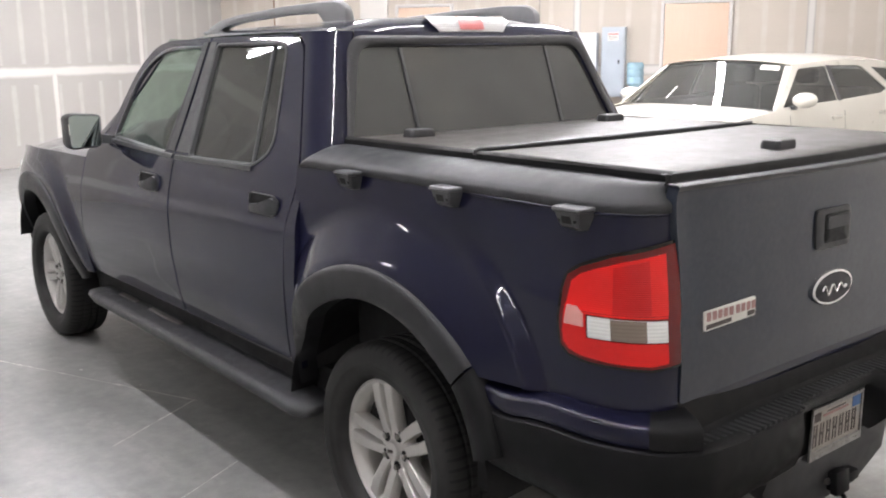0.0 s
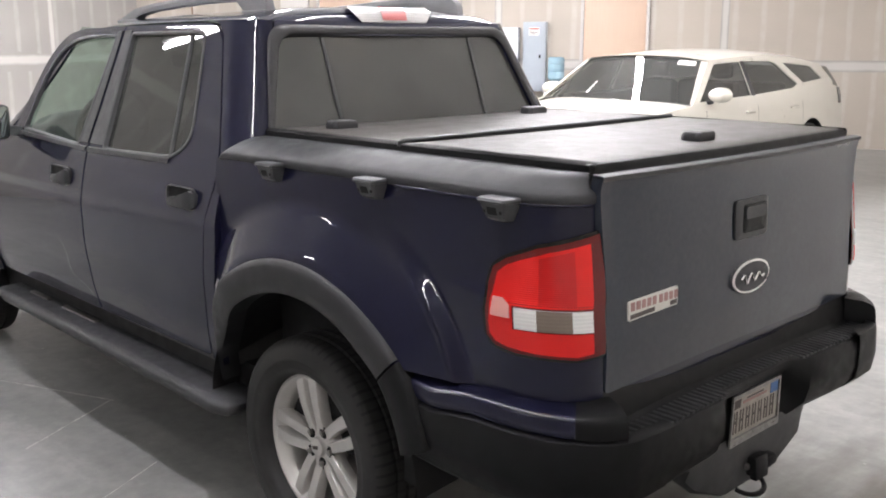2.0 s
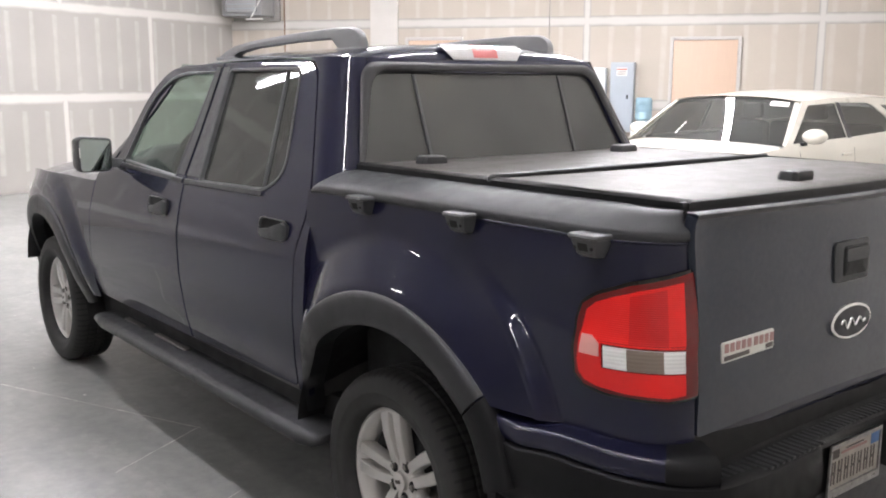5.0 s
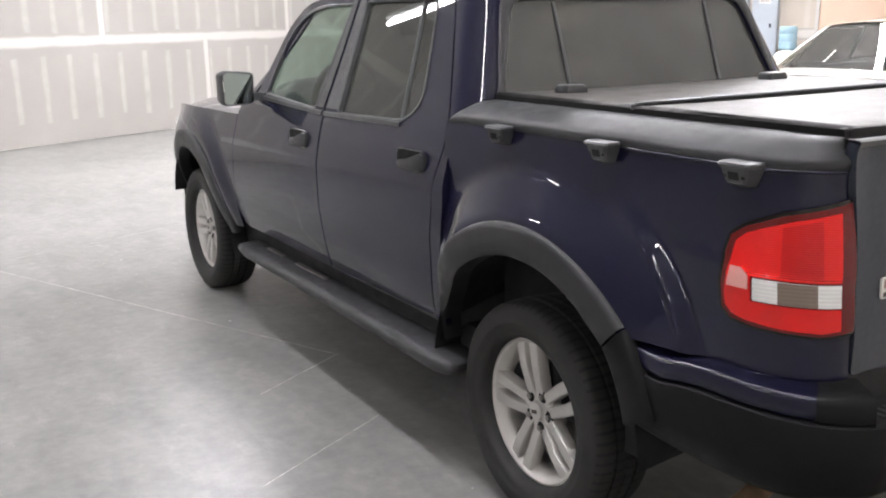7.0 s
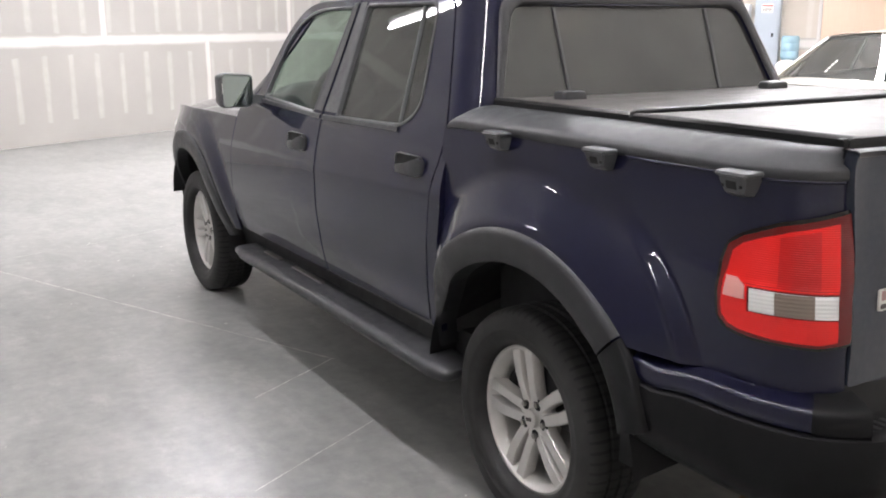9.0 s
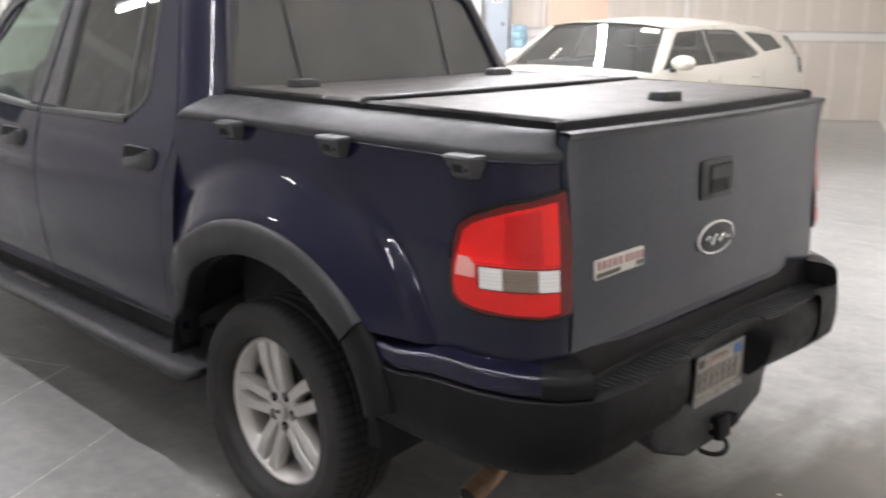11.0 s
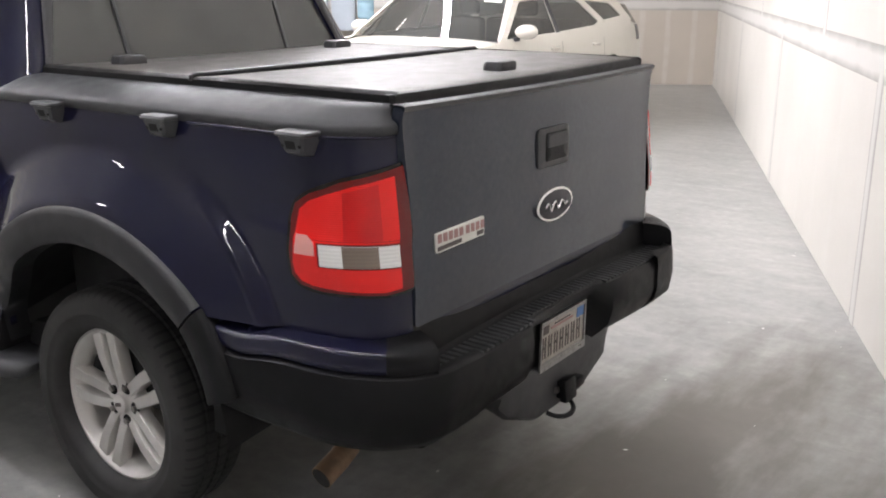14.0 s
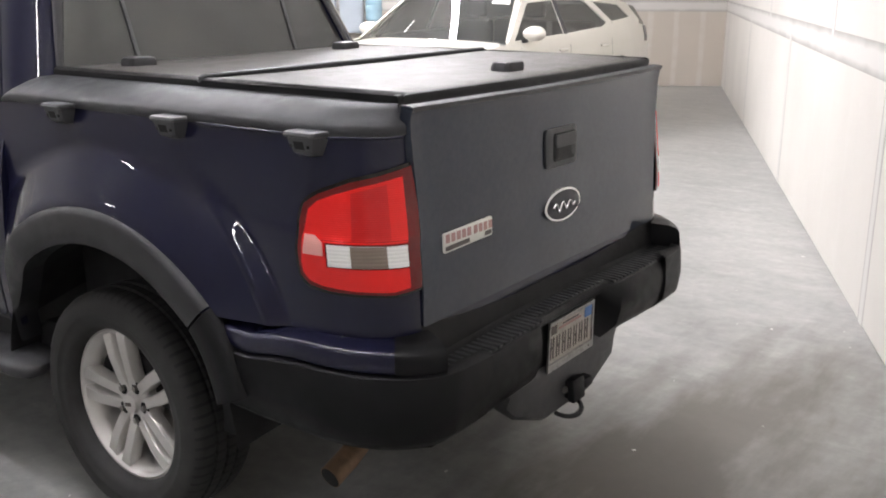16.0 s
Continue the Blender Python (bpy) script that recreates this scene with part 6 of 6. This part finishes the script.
on_screen(-0.92, -0.66, 0.86, 0.97, PLATE_WHITE, "paper_label")
for i in range(4):
    on_screen(0.36, 0.39, 0.16 + 0.07 * i, 0.21 + 0.07 * i, PLATE_WHITE, "screen_mark")
for sx in (-1, 1):
    rows = [[(sx * (0.835 - 0.165 * f + a), -0.66 - 0.44 * f - b, 1.012 + 0.385 * f) for a, b in ((-0.010, -0.02), (0.012, 0.0), (0.030, 0.06))] for f in [i / 6 for i in range(7)]]
    part("front_pillar", grid_bm(rows), CREAM, car)
    part("wiper", tube_bm([(sx * 0.1 - 0.2, -0.49, 1.025), (sx * 0.1 + 0.36, -0.53, 1.03)], 0.008, 6), PLASTIC, car)
rows = []
for j in range(15):
    w = j / 14
    y = -0.46 + 1.30 * w
    z = 1.035 - 0.10 * w - 0.10 * max(0, w - 0.6) ** 2 / 0.16
    half = float(np.interp(y, [-0.62, 0.15, 0.84], [0.885, 0.86, 0.66]))
    edge = float(np.interp(y, [-0.62, -0.10, 0.40, 0.84], [1.008, 0.962, 0.902, 0.80]))
    rows.append([(u * half, y - 0.18 * u * u * (1 - w), z - (z - edge) * abs(u) ** 3) for u in [-1 + i / 10 for i in range(21)]])
part("bonnet", grid_bm(rows), CREAM, car, smooth=60)
part("cowl", grid_bm([[(u * 0.84, y + 0.2 * (1 - u * u), z) for u in [-1 + i / 6 for i in range(13)]] for y, z in ((-0.60, 1.004), (-0.74, 0.998))]), PLASTIC, car)
rows = []
for z, o in ((0.82, 0.0), (0.72, 0.05), (0.55, 0.07), (0.40, 0.08), (0.24, 0.05)):
    rows.append([(0.78 * math.sin(a), 0.86 + o - 0.30 * (1 - math.cos(a)), z) for a in [radians(-75 + 150 * i / 20) for i in range(21)]])
fb = part("front_bumper", grid_bm(rows), CREAM, car, smooth=60)
part("grille", box_bm((-0.36, 0.90, 0.56), (0.36, 0.945, 0.78), 0.02), CHROME, fb, "bright grille")
for sx in (-1, 1):
    part("headlamp", box_bm((min(sx * 0.44, sx * 0.72), 0.78, 0.62), (max(sx * 0.44, sx * 0.72), 0.88, 0.78), 0.03), PALE_LENS, fb, "clear headlamp")
rows = []
for z, y in ((1.30, -3.83), (1.12, -3.98), (1.05, -4.03), (0.80, -4.08), (0.55, -4.10), (0.30, -4.05)):
    half = car_half(y, z)
    rows.append([(u * half, y - 0.03 * (1 - u * u), z) for u in [-1 + i / 8 for i in range(17)]])
part("liftgate", grid_bm(rows), CREAM, car, smooth=60)
part("underbody", box_bm((-0.80, -3.95, 0.20), (0.80, 0.75, 0.42)), DARK, car)
part("cabin_floor", box_bm((-0.78, -3.7, 0.42), (0.78, -0.5, 0.60)), INTERIOR, car)
part("dashboard", box_bm((-0.74, -1.0, 0.80), (0.74, -0.62, 1.0), 0.05), INTERIOR, car)
for sx in (-1, 1):
    s = part("front_seat", box_bm((sx * 0.37 - 0.23, -2.02, 0.60), (sx * 0.37 + 0.23, -1.86, 1.18), 0.06), INTERIOR, car)
    part("headrest", box_bm((sx * 0.37 - 0.12, -2.06, 1.20), (sx * 0.37 + 0.12, -1.96, 1.36), 0.04), INTERIOR, s)
part("rear_bench", box_bm((-0.66, -2.95, 0.60), (0.66, -2.78, 1.14), 0.06), INTERIOR, car)
for sx in (-1, 1):
    for y in (0.0, -CW):
        prof = [(-0.10, 0.22), (-0.11, 0.30), (-0.09, 0.35), (0.09, 0.35), (0.11, 0.31), (0.10, 0.25), (0.08, 0.228)]
        w = part("wheel", moved(revolve_bm([(x * 1.0, r) for x, r in [(0.02, 0.0), (0.03, 0.07), (0.045, 0.10), (0.055, 0.19), (0.075, 0.215), (0.082, 0.228), (0.05, 0.225), (-0.10, 0.22)]], 40), Matrix.Rotation(radians(0 if sx > 0 else 180), 4, "Z")), ALLOY, car, "silver road wheel")
        w.matrix_local = Matrix.Translation((sx * 0.80, y, 0.355))
        part("tyre", moved(revolve_bm(prof, 48), Matrix.Rotation(radians(0 if sx > 0 else 180), 4, "Z")), RUBBER, w)
        rows = []
        for i in range(17):
            a = radians(-10 + 200 * i / 16)
            rows.append([(sx * x, y + 0.398 * math.cos(a), CH + 0.398 * math.sin(a)) for x in (0.91, 0.6)])
        part("arch_liner", grid_bm(rows), DARK, car)

# ---------------------------------------------------------------- things along the back wall
YS = SIDE_BACK
M_THINGS = M_BACK @ Matrix.Translation((0.035, 0, 0)) @ Matrix.Diagonal((0.9645, 0.9645, 0.962, 1.0))
TOP = HEIGHT / 0.962 - 0.02


def back_box(s0, s1, d0, d1, z0, z1, bevel=0.004):
    """A block on the back wall: s along it, d out of it."""
    ys = sorted((YS * d0, YS * d1))
    return box_bm((s0, ys[0], z0), (s1, ys[1], z1), bevel)


def back_thing(name, label, category):
    return holder(name, label, category, M_THINGS.copy())


def door(n, s0, s1, top):
    ob = tagged(new(f"door_{n}", to_mesh("leaf", back_box(s0, s1, 0.004, 0.03, 0.008, top, 0.003), WOOD)), "closed flat birch-veneer door in a grey steel frame", "door", kind="structure")
    ob.matrix_world = M_THINGS
    for a, b, z0, z1 in ((s0 - 0.055, s0 - 0.004, 0.0, top + 0.055), (s1 + 0.004, s1 + 0.055, 0.0, top + 0.055), (s0 - 0.004, s1 + 0.004, top + 0.004, top + 0.055)):
        part("door_frame", back_box(a, b, 0.004, 0.055, z0, z1), FRAME_GREY, ob, "grey steel door frame")
    h = part("door_lever", back_box(s0 + 0.06, s0 + 0.11, 0.03, 0.04, 0.98, 1.12), STEEL, ob, "steel lever")
    part("lever_bar", back_box(s0 + 0.07, s0 + 0.20, 0.06, 0.08, 1.03, 1.05), STEEL, h)
    for z in (0.25, 1.2, 2.1):
        part("hinge", back_box(s1 - 0.002, s1 + 0.012, 0.03, 0.045, z, z + 0.11), STEEL, ob)


door(1, 8.08, 9.08, 2.345)
door(2, 3.50, 4.45, 2.37)

pil = tagged(new("trim_pilaster", to_mesh("pilaster", back_box(2.78, 3.30, 0.004, 0.05, 0, TOP, 0.01), surface("filled_pilaster", (0.60, 0.575, 0.54), 0.9, vary=0.04, scale=2))), "pale filled pilaster on the drywall", "pilaster", kind="structure")
pil.matrix_world = M_THINGS

cab = back_thing("electrical_cabinet", "grey steel electrical cabinet with a white label on its door", "electrical cabinet")
part("body", back_box(7.10, 7.48, 0.004, 0.20, 0.86, 1.99), GREY_METAL, cab)
cd = part("cabinet_door", back_box(7.12, 7.46, 0.20, 0.215, 0.88, 1.97), GREY_METAL, cab)
part("label_plate", back_box(7.20, 7.37, 0.2152, 0.217, 1.77, 1.90, 0), PLATE_WHITE, cd, "white label")
part("label_stripe", back_box(7.205, 7.365, 0.2172, 0.218, 1.865, 1.885, 0), RED_PRINT, cd)
for i in range(3):
    part("label_bar", back_box(7.215, 7.355, 0.2172, 0.218, 1.79 + 0.022 * i, 1.798 + 0.022 * i, 0), LETTER_GREY, cd)
part("door_latch", back_box(7.37, 7.40, 0.215, 0.235, 1.40, 1.46), SEAM, cd)

pale = back_thing("pale_cabinet", "pale grey-white wall cabinet beside the electrical cabinet", "cabinet")
part("body", back_box(6.45, 7.02, 0.004, 0.24, 0.55, 1.90), PALE_METAL, pale)
part("cabinet_door", back_box(6.47, 7.00, 0.24, 0.255, 0.57, 1.88), PALE_METAL, pale)

cool = back_thing("water_cooler", "white floor-standing water cooler", "water cooler")
part("body", back_box(7.50, 7.86, 0.20, 0.56, 0.0, 0.98, 0.02), WHITE_PLASTIC, cool)
part("tap_panel", back_box(7.55, 7.81, 0.56, 0.57, 0.62, 0.90, 0.004), PALE_METAL, cool)
for s in (7.62, 7.74):
    part("tap", back_box(s - 0.02, s + 0.02, 0.57, 0.61, 0.74, 0.80), BLUE_PRINT if s < 7.7 else RED_PRINT, cool)


def upright(prof, seg=28):
    return grid_bm([[(r * math.cos(2 * math.pi * k / seg), r * math.sin(2 * math.pi * k / seg), z) for k in range(seg)] for r, z in prof], True, False)


bot = holder("water_bottle", "translucent blue water bottle upturned on the cooler", "water bottle", M_THINGS @ Matrix.Translation((7.68, YS * 0.38, 0.98)))
part("body", upright([(0.03, 0.0), (0.03, 0.03), (0.10, 0.07), (0.135, 0.11), (0.135, 0.20), (0.128, 0.21), (0.135, 0.22), (0.135, 0.32), (0.128, 0.33), (0.135, 0.34), (0.132, 0.42), (0.11, 0.445), (0.0, 0.45)]), BOTTLE, bot)
heat = back_thing("unit_heater", "grey wall-hung unit heater on a bracket", "heater")
part("cabinet", back_box(0.12, 0.92, 0.10, 0.60, 2.80, 3.55, 0.02), surface("heater_case", (0.27, 0.27, 0.27), 0.45, vary=0.06), heat)
part("front_panel", back_box(0.22, 0.84, 0.60, 0.64, 2.86, 3.50, 0.05), surface("heater_grey", (0.36, 0.36, 0.36), 0.45, vary=0.06), heat)
for i in range(7):
    part("louvre", back_box(0.26, 0.80, 0.64, 0.66, 2.92 + 0.08 * i, 2.935 + 0.08 * i, 0.002), GREY_METAL, heat)
part("backboard", back_box(0.06, 1.0, 0.004, 0.10, 2.74, 3.65, 0.004), surface("shadow_grey_board", (0.24, 0.23, 0.22), 0.7), heat)
part("brace", tube_bm([(0.70, YS * 0.62, 2.74), (0.98, YS * 0.62, 3.2)], 0.014, 8), WHITE_PLASTIC, heat)
part("brace", tube_bm([(0.62, YS * 0.62, 2.745), (0.95, YS * 0.62, 2.745)], 0.014, 8), WHITE_PLASTIC, heat)
pipe = thing("gas_pipe", moved(tube_bm([(1.08, YS * 0.03, 0.0), (1.08, YS * 0.03, TOP)], 0.012, 8), M_THINGS), surface("brown_pipe", (0.22, 0.13, 0.08), 0.6), "thin brown pipe running up the drywall", "pipe")
cable = thing("hanging_cable", moved(tube_bm([(6.02, YS * 0.02, 0.0), (6.02, YS * 0.02, TOP)], 0.008, 6), M_THINGS), surface("grey_cable", (0.25, 0.24, 0.23), 0.6), "thin grey cable running up the drywall", "cable")
jb = back_thing("junction_box", "small grey junction box on the drywall", "junction box")
part("box_body", back_box(2.22, 2.34, 0.004, 0.05, 2.42, 2.53), GREY_METAL, jb)
part("cover_plate", back_box(2.21, 2.35, 0.05, 0.055, 2.41, 2.54), STEEL, jb)
